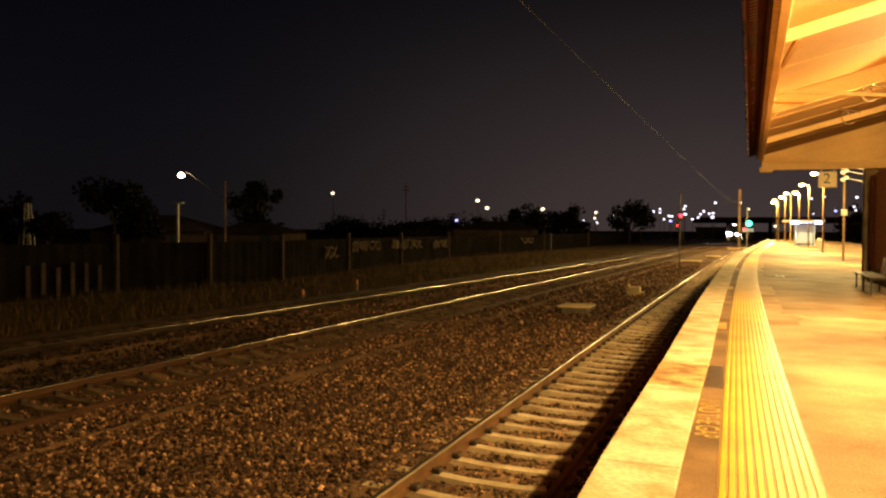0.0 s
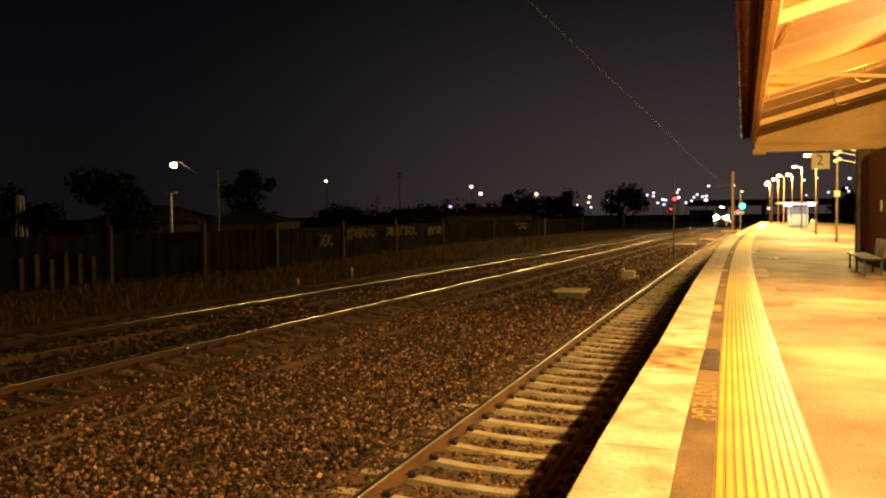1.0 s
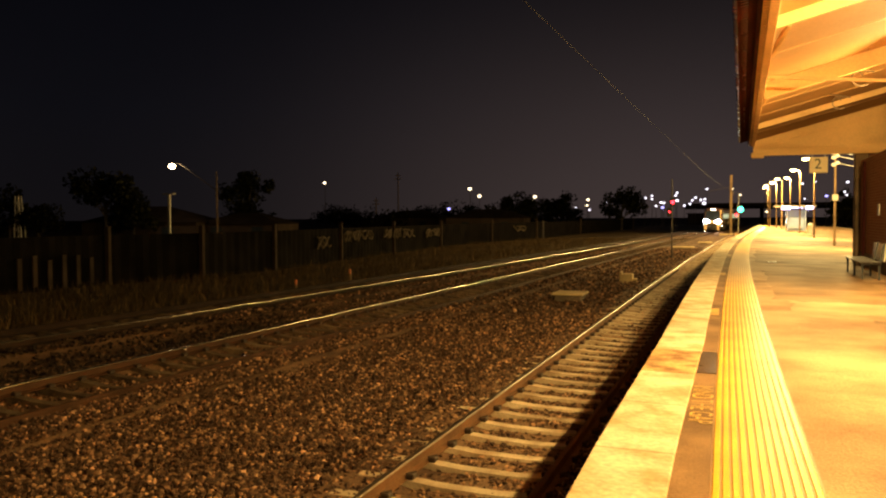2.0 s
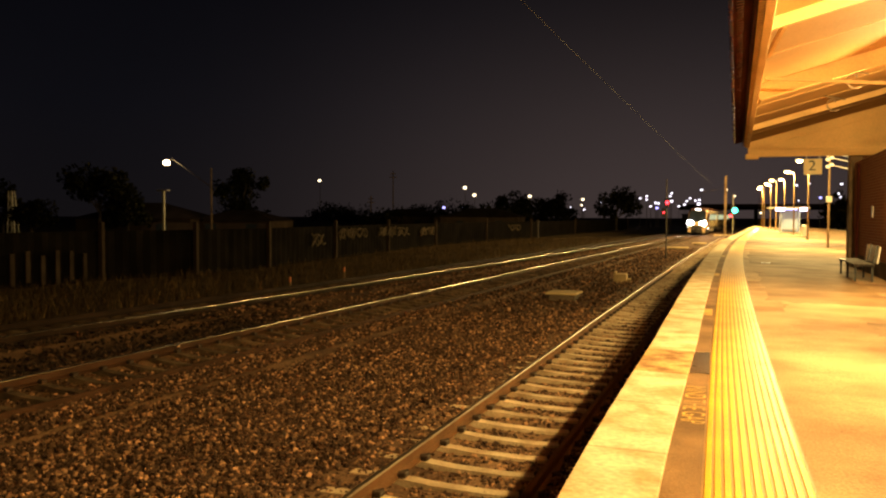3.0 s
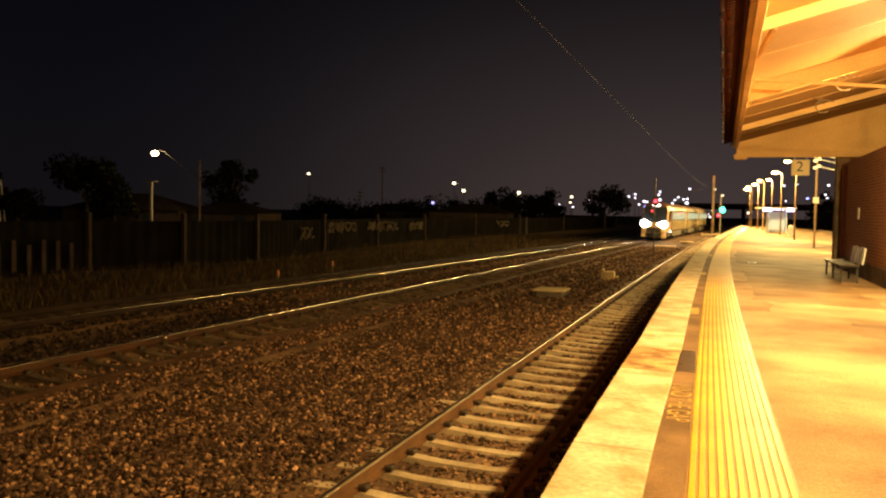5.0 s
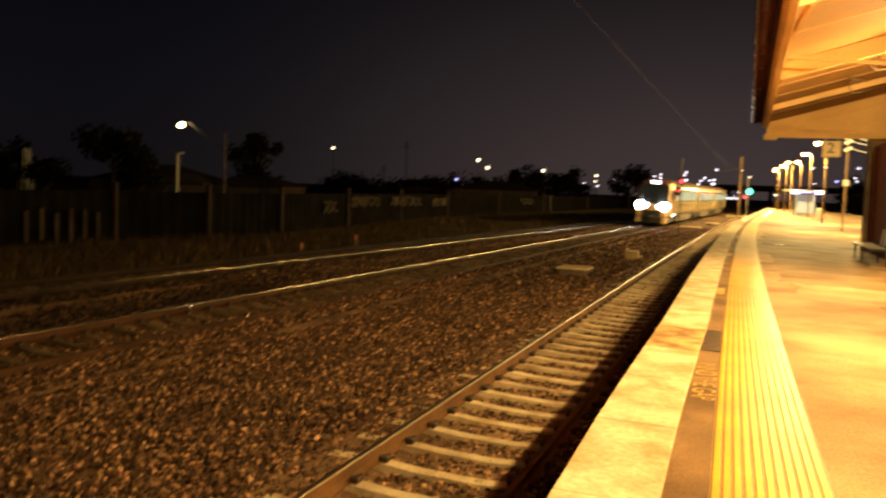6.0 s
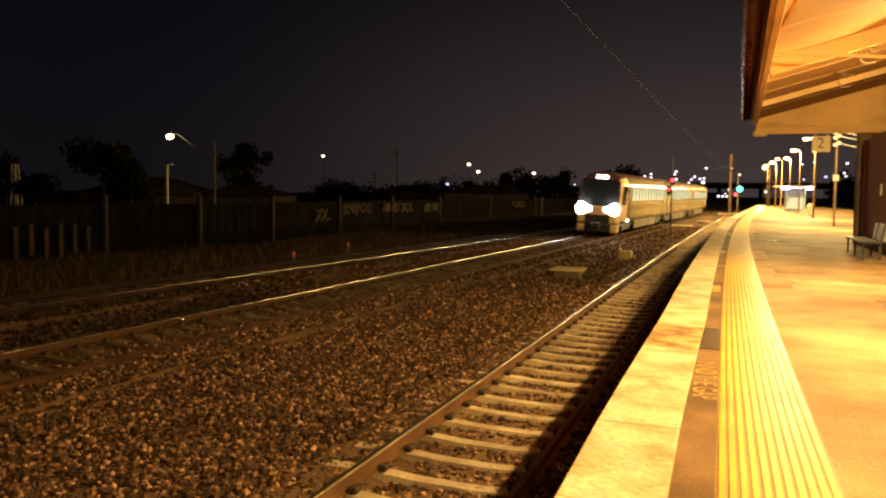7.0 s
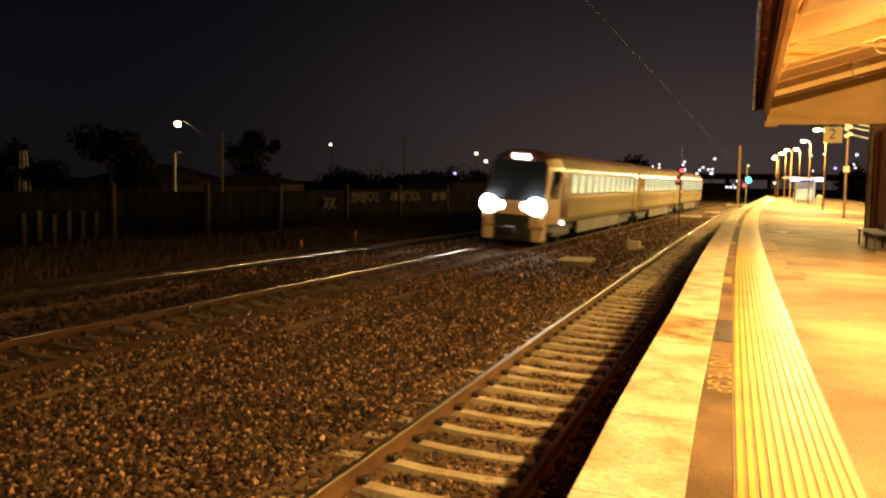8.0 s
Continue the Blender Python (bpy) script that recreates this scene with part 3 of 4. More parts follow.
for y in (18.0, 2.0, -12.0):
    part("deep_rafter", beam(bmesh.new(), (AX + 0.06, y, roof_z(AX + 0.06) - 0.08), (AW_X, y, roof_z(AW_X) - 0.08), 0.10, 0.33), M["cream"], awning)
for y in (16.5, 0.5):
    part("tie_rod", beam(bmesh.new(), (AX + 0.15, y, EAVE - 0.02), (AW_X, y, EAVE - 0.55), 0.06, 0.055), M["cream"], awning)
for y in (14.9, 19.6, 21.6, 23.8, 28.6, 9.6):
    part("lining_batten", beam(bmesh.new(), (AX + 0.1, y, roof_z(AX + 0.1) + 0.075), (AW_X, y, roof_z(AW_X) + 0.075), 0.05, 0.03), M["cream"], awning)
for y0, y1 in ((12.2, 14.2), (18.1, 20.4)):
    part("knee_brace", beam(bmesh.new(), (AX + 0.27, y0, EAVE + 0.03), (AX + 0.12, y1, EAVE - 0.02), 0.05, 0.09), M["cream"], awning)
for y in (23.4, 19.4):
    bm = bmesh.new()
    zt = roof_z(2.25)
    pts = []
    for i in range(13):
        ang = 0.4 + i * 0.42
        rad = 0.05 + 0.014 * i
        pts.append((2.25 + rad * math.cos(ang), y, zt - 0.20 + rad * math.sin(ang)))
    tube(bm, pts, 0.016, 6)
    rod(bm, (2.05, y, zt - 0.02), (2.52, y, zt - 0.12), 0.014, seg=6)
    part("scroll_bracket", bm, M["timber"], awning, "curled dark iron bracket")
# outer plate with its toothed edge
part("edge_beam", boxed(AX - 0.02, AX + 0.10, -14, AEND - 0.06, EAVE - 0.10, EAVE + 0.11, 0.008), M["cream"], awning)
bm = bmesh.new()
y = 2.0
while y < AEND - 0.2:
    box(bm, AX - 0.09, AX - 0.021, y, y + 0.07, EAVE - 0.07, EAVE - 0.02)
    y += 0.15
tagged(part("toothed_edge", bm, M["cream"], awning, "small pale teeth under the sheet edge"), kind="stuff")
# the closed end: tie beam, panel above it, end rafter, corner foot
# these end timbers get the lightened cream, in place of stronger lamplight
part("end_beam", boxed(AX + 0.05, AW_X + 0.6, AEND - 0.06, AEND + 0.06, EAVE - 0.42, EAVE - 0.16, 0.012), M["panel"], awning)
bm = bmesh.new()
tri = [(AX + 0.05, EAVE - 0.16), (AW_X + 0.6, EAVE - 0.16), (AW_X + 0.6, roof_z(AW_X + 0.6) + 0.05), (AX + 0.05, roof_z(AX) + 0.05)]
fr = [[bm.verts.new((x, yy, z)) for x, z in tri] for yy in (AEND - 0.02, AEND + 0.03)]
bm.faces.new(fr[0])
bm.faces.new(fr[1])
for i in range(4):
    bm.faces.new((fr[0][i], fr[0][(i + 1) % 4], fr[1][(i + 1) % 4], fr[1][i]))
part("end_panel", bm, M["panel"], awning)
part("end_rafter", beam(bmesh.new(), (AX + 0.05, AEND - 0.07, roof_z(AX + 0.05) - 0.07), (AW_X, AEND - 0.07, roof_z(AW_X) - 0.07), 0.09, 0.28), M["panel"], awning)
part("end_batten", beam(bmesh.new(), (AX + 0.1, AEND - 0.05, EAVE - 0.1), (AW_X, AEND - 0.05, roof_z(AW_X) - 0.35), 0.05, 0.05), M["panel"], awning)
part("corner_foot", boxed(AX - 0.03, AX + 0.42, AEND - 0.08, AEND + 0.08, EAVE - 0.50, EAVE - 0.30, 0.04), M["panel"], awning)
# eave: fascia board, roof sheet, gutter
part("fascia", boxed(AX - 0.14, AX - 0.10, -14, AEND + 0.02, EAVE - 0.02, EAVE + 0.22, 0.005), M["maroon"], awning, "dark maroon fascia board")
part("eave_soffit", boxed(AX - 0.24, AX - 0.142, -14, AEND + 0.02, EAVE + 0.13, EAVE + 0.16), M["maroon"], awning)
bm = bmesh.new()
sec = [(-0.11, 0.10), (-0.11, 0.0), (-0.08, -0.035), (0.0, -0.05), (0.08, -0.035), (0.09, 0.1), (0.08, 0.1), (0.07, -0.02), (0.0, -0.038), (-0.07, -0.022), (-0.1, 0.005), (-0.1, 0.1)]
sweep(bm, sec, [((AX - 0.33, yy, EAVE + 0.13), 0) for yy in ys(-14, AEND, 4)])
part("gutter", bm, M["gutter"], awning, "dark red metal gutter")
bm = bmesh.new()
prev = None
y = -14.0
while y < AEND + 0.1:
    h = 0.02 * math.sin(y * 2 * math.pi / 0.15)
    r = [bm.verts.new((x, y, roof_z(x) + 0.17 + h)) for x in (AX - 0.38, AW_X)]
    if prev:
        bm.faces.new((prev[0], prev[1], r[1], r[0]))
    prev = r
    y += 0.0375
part("roof_sheet", bm, M["maroon"], awning, "corrugated iron sheet", smooth=True)

# ceiling lights under the awning; the unseen fourth is added to brighten its end
for y, share in ((-6.0, 0.35), (2.5, 0.62), (9.4, 1.05), (18.2, 1.0)):
    lampx = 2.75 if y < 15 else 3.4
    lt = thing("ceiling_light", "unseen sodium light hanging under the awning", "ceiling light", "awning lights", at=STATION @ pose(lampx, y, 3.90))
    part("bracket", rod(bmesh.new(), (0, 0, 0.12), (0, 0, roof_z(lampx) - 3.90), 0.02), M["steel"], lt)
    part("cap", rod(bmesh.new(), (0, 0, 0.05), (0, 0, 0.13), 0.22, 0.06, 20), M["steel"], lt)
    part("globe", ball(bmesh.new(), (0, 0, 0.0), 0.035), M["lamp"], lt)
    point_lamp("ceiling_light_glow", STATION @ Vector((lampx, y, 3.90)), AWNING_W * share, radius=0.07)

# platform number sign
sign = thing("platform_sign", "square cream platform number sign hanging from the awning", "sign", at=STATION @ pose(2.47, AEND, EAVE - 0.78))
part("board", boxed(-0.29, 0.29, -0.03, 0.03, -0.27, 0.27, 0.01), M["enamel"], sign)
for s in (-0.2, 0.2):
    part("hanger", boxed(s - 0.015, s + 0.015, -0.015, 0.015, 0.272, 0.36), M["steel"], sign)
t = lettering("numeral", "2", 0.5, pose(-0.15, -0.036, 0.02, 90, 0, 0), M["black"], sign, 0.002)

# bench against the wall
bench = thing("bench", "dark slatted platform bench with a pale back panel", "bench", at=STATION @ pose(3.16, 25.3, FALL * 3.7))
for i in range(4):
    part("seat_slat", boxed(-0.26 + i * 0.13, -0.15 + i * 0.13, -1.0, 2.6, 0.43, 0.465, 0.006), M["dark_wood"], bench)
for yy in (-0.8, 0.8, 2.4):
    part("leg", beam(bmesh.new(), (-0.2, yy, 0.0), (-0.2, yy + 0.001, 0.43), 0.05, 0.05), M["black"], bench)
    part("leg", beam(bmesh.new(), (0.2, yy, 0.0), (0.2, yy + 0.001, 0.43), 0.05, 0.05), M["black"], bench)
    part("cross_bar", boxed(-0.25, 0.25, yy - 0.03, yy + 0.03, 0.39, 0.428), M["black"], bench)
part("back_panel", boxed(-0.02, 0.02, -0.9, 1.3, 0.48, 0.92, 0.008, m=Matrix.Translation((0.24, 0, 0)) @ Matrix.Rotation(0.14, 4, "Y")), M["white"], bench, "pale enamelled backrest panel")
part("back_post", beam(bmesh.new(), (0.22, -0.7, 0.43), (0.33, -0.7, 0.95), 0.04, 0.04), M["black"], bench)
part("back_post", beam(bmesh.new(), (0.22, 0.4, 0.43), (0.33, 0.4, 0.95), 0.04, 0.04), M["black"], bench)
notice = thing("notice_plate", "small pale notice plate fixed to the brick wall", "notice", at=STATION @ pose(WALL_X - 0.012, 28.2, 1.75))
part("plate", boxed(-0.01, 0.01, -0.18, 0.18, -0.17, 0.17, 0.004), M["white"], notice)
scrap = thing("paper_scrap", "small pale scrap of paper lying on the platform", "litter", at=pose(1.72, 31.6, FALL * 1.3 + 0.001))
bm = bmesh.new()
grid = [[bm.verts.new((-0.14 + 0.07 * i, -0.12 + 0.08 * j, 0.006 + 0.018 * ((i * 3 + j * 5) % 4) / 3)) for j in range(4)] for i in range(5)]
for i in range(4):
    for j in range(3):
        bm.faces.new((grid[i][j], grid[i + 1][j], grid[i + 1][j + 1], grid[i][j + 1]))
part("sheet", bm, M["white"], scrap).modifiers.new("thick", "SOLIDIFY").thickness = 0.004
vent = thing("downpipe", "dark metal downpipe on the brick wall", "downpipe", at=STATION @ pose(WALL_X - 0.06, 31.0, -0.1))
part("pipe", rod(bmesh.new(), (0, 0, 0), (0, 0, 3.45), 0.045), M["maroon"], vent)

# ---- platform lamps ----


def platform_lamp(x, y, top, arm=0.75, watts=0):
    base = FALL * (x - bend(y))
    lp = thing("platform_lamp", "galvanised platform lamp post with a glowing sodium lantern", "lamp post", "platform lamps", at=pose(x, y, base))
    h = top - base
    part("pole", rod(bmesh.new(), (0, 0, 0), (0, 0, h - 0.35), 0.075, 0.05), M["mast"], lp)
    part("base_plate", boxed(-0.16, 0.16, -0.16, 0.16, 0, 0.03, 0.004), M["steel"], lp)
    bm = bmesh.new()
    pts = [(0, h - 0.35), (-0.08, h - 0.15), (-0.25, h - 0.03), (-arm, h + 0.02)]
    tube(bm, [(a[0], 0, a[1]) for a in pts], 0.035, 8)
    part("arm", bm, M["steel"], lp)
    part("hood", ball(bmesh.new(), (-arm - 0.25, 0, h + 0.06), 0.15, 1.9, 0.8, 0.45), M["steel"], lp)
    part("lantern", ball(bmesh.new(), (-arm - 0.25, 0, h - 0.03), 0.17, 1.4, 0.8, 0.6), M["lamp"], lp, "glowing sodium lantern")
    if watts:
        point_lamp("platform_lamp_glow", (x - arm - 0.25, y, top - 0.28), watts, radius=0.15)
    return lp


platform_lamp(7.0, 46.0, 5.8, 0.5, 7000)
platform_lamp(6.55, 67.8, 5.75, 0.4, MAST_W)
platform_lamp(7.1, 86.3, 5.85, 0.4, MAST_W)
platform_lamp(7.55, 104.0, 5.85, 0.2, MAST_W)
platform_lamp(6.85, 107.0, 5.85, 0.3)
platform_lamp(6.9, 118.0, 5.85, 0.3, MAST_W)
platform_lamp(6.75, 130.0, 5.85, 0.3)
platform_lamp(6.95, 139.0, 5.85, 0.3, MAST_W)

# pole with insulators and service wires
pole = thing("service_pole", "grey service pole with white insulators and wires", "pole", at=pose(6.1, 52.2, -0.15))
part("shaft", rod(bmesh.new(), (0, 0, 0), (0, 0, 5.35), 0.07, 0.05), M["mast"], pole)
for i, zz in enumerate((4.95, 5.2, 4.55)):
    part("insulator", ball(ball(bmesh.new(), (-0.1, -0.1, zz), 0.13, 1, 1, 0.8), (0.1, -0.1, zz + 0.1), 0.12, 1, 1, 0.8), M["porcelain"], pole)
    bm = bmesh.new()
    pts = [(0.1 + 2.4 * q / 8, -2.5 * q / 8, zz + 0.1 - 0.45 * math.sin(math.pi * q / 8 * 0.62)) for q in range(9)]
    tube(bm, pts, 0.02, 5)
    part("service_wire", bm, M["porcelain"], pole)
part("junction_box", boxed(-0.16, 0.16, -0.14, 0.06, 2.55, 2.9, 0.02), M["steel"], pole)

# waiting shelter
sh = thing("waiting_shelter", "glazed waiting shelter with a flat roof and strip lights", "shelter", at=pose(7.4, 96.0, FALL * 5))
part("roof_slab", boxed(-2.1, 1.9, -1.6, 1.6, 2.55, 2.72, 0.02), M["steel"], sh)
part("back_wall", boxed(-0.75, 0.95, 1.2, 1.26, 0.1, 2.3), M["shelter_glass"], sh)
for s in (-0.8, 0.95):
    part("side_panel", boxed(s, s + 0.05, -1.2, 1.19, 0.1, 2.5), M["shelter_glass"], sh)
for s in (-0.8, -0.23, 0.34, 0.92):
    part("post", boxed(s - 0.04, s + 0.04, 1.27, 1.34, 0, 2.55), M["steel"], sh)
for s in (-0.95, 1.35):
    part("strip_light", boxed(s - 0.42, s + 0.42, -1.75, -1.62, 2.32, 2.62, 0.03), M["tube"], sh, "bluish glowing strip light")
part("ceiling_tube", boxed(-0.6, 0.8, -0.2, -0.08, 2.46, 2.54, 0.01), M["tube"], sh, "bluish tube under the roof")
for i in range(3):
    part("seat", boxed(-0.6 + i * 0.48, -0.2 + i * 0.48, 0.5, 0.95, 0.40, 0.46, 0.02), M["white"], sh)
bin_ = thing("litter_bin", "pale litter bin standing beside the shelter", "litter bin", at=pose(7.9, 84.0, FALL * 5))
part("body", rod(bmesh.new(), (0, 0, 0), (0, 0, 0.85), 0.3, 0.33, 16), M["white"], bin_)
part("lid", rod(bmesh.new(), (0, 0, 0.852), (0, 0, 1.0), 0.34, 0.2, 16), M["steel"], bin_)

# ---- beside the lines ----
pit = thing("cable_pit", "low concrete cable pit with a flat lid in the ballast", "cable pit", at=pose(-4.9, 29.2, -1.33, 0, 0, -3))
part("chamber", boxed(-0.45, 0.45, -0.45, 0.45, 0, 0.24, 0.02), M["wall_dark"], pit)
part("lid", boxed(-0.54, 0.54, -0.55, 0.55, 0.242, 0.32, 0.02), M["concrete"], pit, "pale concrete lid")
bx = thing("trackside_box", "pale concrete trackside block between the lines", "trackside box", at=pose(-3.78, 37.5, -1.32))
part("body", boxed(-0.22, 0.22, -0.3, 0.3, 0, 0.42, 0.03), M["concrete"], bx)
part("cap", boxed(-0.34, -0.225, -0.22, 0.22, 0.1, 0.5, 0.02), M["concrete"], bx)
part("cap", boxed(0.225, 0.38, -0.2, 0.2, 0, 0.22, 0.02), M["concrete"], bx)
for x, y, w in ((-3.0, 76.3, 0.9), (-1.4, 90.0, 0.7)):
    p2 = thing("cable_pit", "pale concrete pit lid far along the line", "cable pit", at=pose(x, y, -1.33))
    part("chamber", boxed(-w * 0.8, w * 0.8, -0.7, 0.7, 0, 0.18, 0.02), M["wall_dark"], p2)
    part("lid", boxed(-w, w, -0.8, 0.8, 0.182, 0.27, 0.02), M["concrete"], p2)
for x, y, h in ((-15.5, 29.35, 0.46), (-15.1, 33.5, 0.62)):
    mp = thing("marker_post", "thin orange and white trackside marker post", "marker post", "marker posts", at=pose(x, y, -1.45))
    part("stake", boxed(-0.035, 0.035, -0.03, 0.03, 0, h, 0.006), M["mast"], mp)
    part("tip", boxed(-0.038, 0.038, -0.033, 0.033, h + 0.002, h + 0.2, 0.006), M["orange"], mp, "orange painted tip")

# polished balls added beside the rails, standing in for glints off the clips
for fx, s, zz in ((far_x, -0.66, -0.98), (far_x, 0.66, -1.05)):
    for y in (14.4, 36.0, 46.0, 58.5):
        st = thing("glint_ball", "small polished ball added beside the rail to give a glint", "stud", "rail studs", at=pose(fx(y) + s, y, zz - 0.16))
        part("stem", rod(bmesh.new(), (0, 0, 0), (0, 0, 0.10), 0.02, seg=6), M["clip"], st)
        part("cap", ball(bmesh.new(), (0, 0, 0.13), 0.045), M["chrome"], st)

# three more added along the platform line, for the glints on its rail
for y in (41.7, 48.0, 57.0):
    st = thing("glint_ball", "small polished ball added beside the rail to give a glint", "stud", "rail studs", at=pose(near_x(y) - 0.86, y, -1.17))
    part("stem", rod(bmesh.new(), (0, 0, 0), (0, 0, 0.10), 0.02, seg=6), M["clip"], st)
    part("cap", ball(bmesh.new(), (0, 0, 0.13), 0.05), M["chrome"], st)

# signal mast with red lights
sg = thing("signal_mast", "slim dark signal mast showing red lights", "signal", at=pose(-3.05, 58.6, -1.35))
part("mast", rod(bmesh.new(), (0, 0, 0), (0, 0, 5.4), 0.05, 0.04), M["dark_steel"], sg)
part("foot", boxed(-0.25, 0.25, -0.25, 0.25, 0, 0.12, 0.02), M["concrete"], sg)
for zz, dx in ((3.85, 0.05), (3.2, -0.16)):
    hd = part("signal_head", boxed(dx - 0.16, dx + 0.16, -0.22, -0.08, zz - 0.3, zz + 0.3, 0.04), M["black"], sg)
    part("red_lens", rod(bmesh.new(), (dx, -0.26, zz), (dx, -0.222, zz), 0.11 if zz > 3.5 else 0.05, seg=14), M["lamp_red"], hd, "glowing red lens")
for i in range(9):
    part("rung", boxed(0.06, 0.26, -0.01, 0.01, 0.4 + i * 0.32, 0.42 + i * 0.32), M["dark_steel"], sg)

# green signal and the mast of the overhead line
gs = thing("signal_mast", "far signal mast showing a green light", "signal", at=pose(2.6, 134.0, -1.4))
part("mast", rod(bmesh.new(), (0, 0, 0), (0, 0, 6.3), 0.09), M["steel"], gs)
hd = part("signal_head", boxed(-0.3, 0.3, -0.3, -0.1, 3.2, 4.6, 0.05), M["black"], gs)
part("green_lens", rod(bmesh.new(), (0.28, -0.36, 3.9), (0.28, -0.302, 3.9), 0.42, seg=18), M["lamp_green"], hd, "glowing green lens")
part("red_lens", rod(bmesh.new(), (-0.3, -0.36, 3.1), (-0.3, -0.302, 3.1), 0.2, seg=14), M["lamp_red"], hd, "small red lens")
om = thing("overhead_mast", "tall pale mast carrying the overhead wire", "mast", at=pose(1.5, 131.7, -1.4))
part("shaft", boxed(-0.18, 0.18, -0.18, 0.18, 0, 8.9, 0.03), M["mast"], om)
part("footing", boxed(-1.6, 1.3, -0.8, 0.8, 0, 0.35, 0.06), M["concrete"], om)
part("cantilever", rod(bmesh.new(), (0, 0, 7.2), (-3.2, 0, 6.6), 0.03), M["dark_steel"], om)
wire = thing("overhead_wire", "thin copper overhead wire above the platform line", "overhead wire", at=pose(0, 0, 0))
pts = [(near_x(y) + 0.1 * math.sin(y * 0.06), y, 4.25 + 0.18 * ((y - 20) / 50) ** 2 * (1 if y < 20 else 0.35)) for y in ys(-20, 131, 4)]
part("contact_wire", tube(bmesh.new(), pts, 0.004), M["wire"], wire)

# ---- boundary fence with sprayed scribbles ----
FENCE = [(-27.5, 20.0), (-26.3, 31.9), (-24.6, 36.7), (-24.1, 43.1), (-25.0, 54.0), (-25.8, 66.1), (-26.4, 80.6), (-25.5, 97.0), (-23.5, 113.0), (-22.7, 146.0), (-19.0, 200.0)]
fence = thing("boundary_fence", "dark sheet boundary fence with pale posts and scribbles", "fence")
for i, (a, b) in enumerate(zip(FENCE, FENCE[1:])):
    bm = bmesh.new()
    d = Vector((b[0] - a[0], b[1] - a[1], 0))
    n = max(8, int(d.length / 0.35))
    s = Vector((d.y, -d.x, 0)).normalized()
    top, bot = [], []
    for k in range(n + 1):
        q = Vector((a[0], a[1], 0)) + d * k / n + s * (0.03 if k % 2 else -0.03) - s * 0.12
        top.append(bm.verts.new((q.x, q.y, 0.85)))
        bot.append(bm.verts.new((q.x, q.y, -1.6)))
    for k in range(n):
        bm.faces.new((bot[k], bot[k + 1], top[k + 1], top[k]))
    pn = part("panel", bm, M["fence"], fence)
    pn.modifiers.new("thick", "SOLIDIFY").thickness = 0.02
for a in FENCE:
    part("post", boxed(a[0] - 0.11, a[0] + 0.11, a[1] - 0.11, a[1] + 0.11, -1.6, 1.25, 0.02), M["post"], fence)
# loops of spray paint along the fence: start and end along it, height above the ground line
for k, (y0, y1, z0) in enumerate(((49.2, 51.4, 0.0), (54.3, 55.6, 0.3), (55.9, 57.4, 0.3), (57.8, 60.2, 0.3), (63.2, 65.0, 0.3), (65.6, 67.6, 0.25), (68.0, 71.0, 0.2), (74.8, 77.0, 0.1), (77.4, 79.4, 0.1), (104.0, 108.0, 0.1))):
    bm = bmesh.new()
    r = random.Random(k + 5)
    pts = []
    for q in range(26):
        y = y0 + (y1 - y0) * (q / 25 + 0.13 * math.sin(q * 1.3 + k))
        x = np.interp(y, [p[1] for p in FENCE], [p[0] for p in FENCE]) + 0.17
        pts.append((x, y, z0 + 0.42 * math.cos(q * (0.9 + 0.1 * (k % 3)) + k * 2) * r.uniform(0.6, 1.1)))
    tube(bm, pts, 0.05, 5)
    part("sprayed_scribble", bm, M["spray"], fence)

for k in range(6):
    u = 0.60 + k * 0.062
    px, py = FENCE[0][0] + (FENCE[1][0] - FENCE[0][0]) * u + 0.1, FENCE[0][1] + (FENCE[1][1] - FENCE[0][1]) * u
    part("picket", boxed(px - 0.03, px + 0.03, py - 0.12, py + 0.12, -1.3 + 0.1 * math.sin(k * 1.7), 0.0 + 0.12 * math.sin(k * 2.3), 0.01), M["post"], fence)

# tufts of grass between the outer line and the fence
bv, bf = [], []
for i in range(34000):
    y = 14 + 100 * rng.random() ** 1.5
    fx = np.interp(y, [p[1] for p in FENCE], [p[0] for p in FENCE])
    x0 = third_x(y) - 2.6
    x = fx + 0.4 + (x0 - fx - 0.4) * rng.random()
    hgt, wd, an = rng.uniform(0.15, 0.5), rng.uniform(0.008, 0.022), rng.random() * 6.28
    hgt *= 1 + 1.1 * max(0, noise.noise((x * 0.35, y * 0.22, 7)))
    lx, ly = rng.normal(0, 0.15, 2)
    c, s = math.cos(an) * wd, math.sin(an) * wd
    k = len(bv)
    bv += [(x - c, y - s, -1.5), (x + c, y + s, -1.5), (x + lx, y + ly, -1.5 + hgt)]
    bf.append((k, k + 1, k + 2))
tagged(raw("grass", bv, bf, M["blades"]), "dry brown grass along the fence", "grass", kind="stuff")

# ---- trees, houses and lamps beyond the fence ----


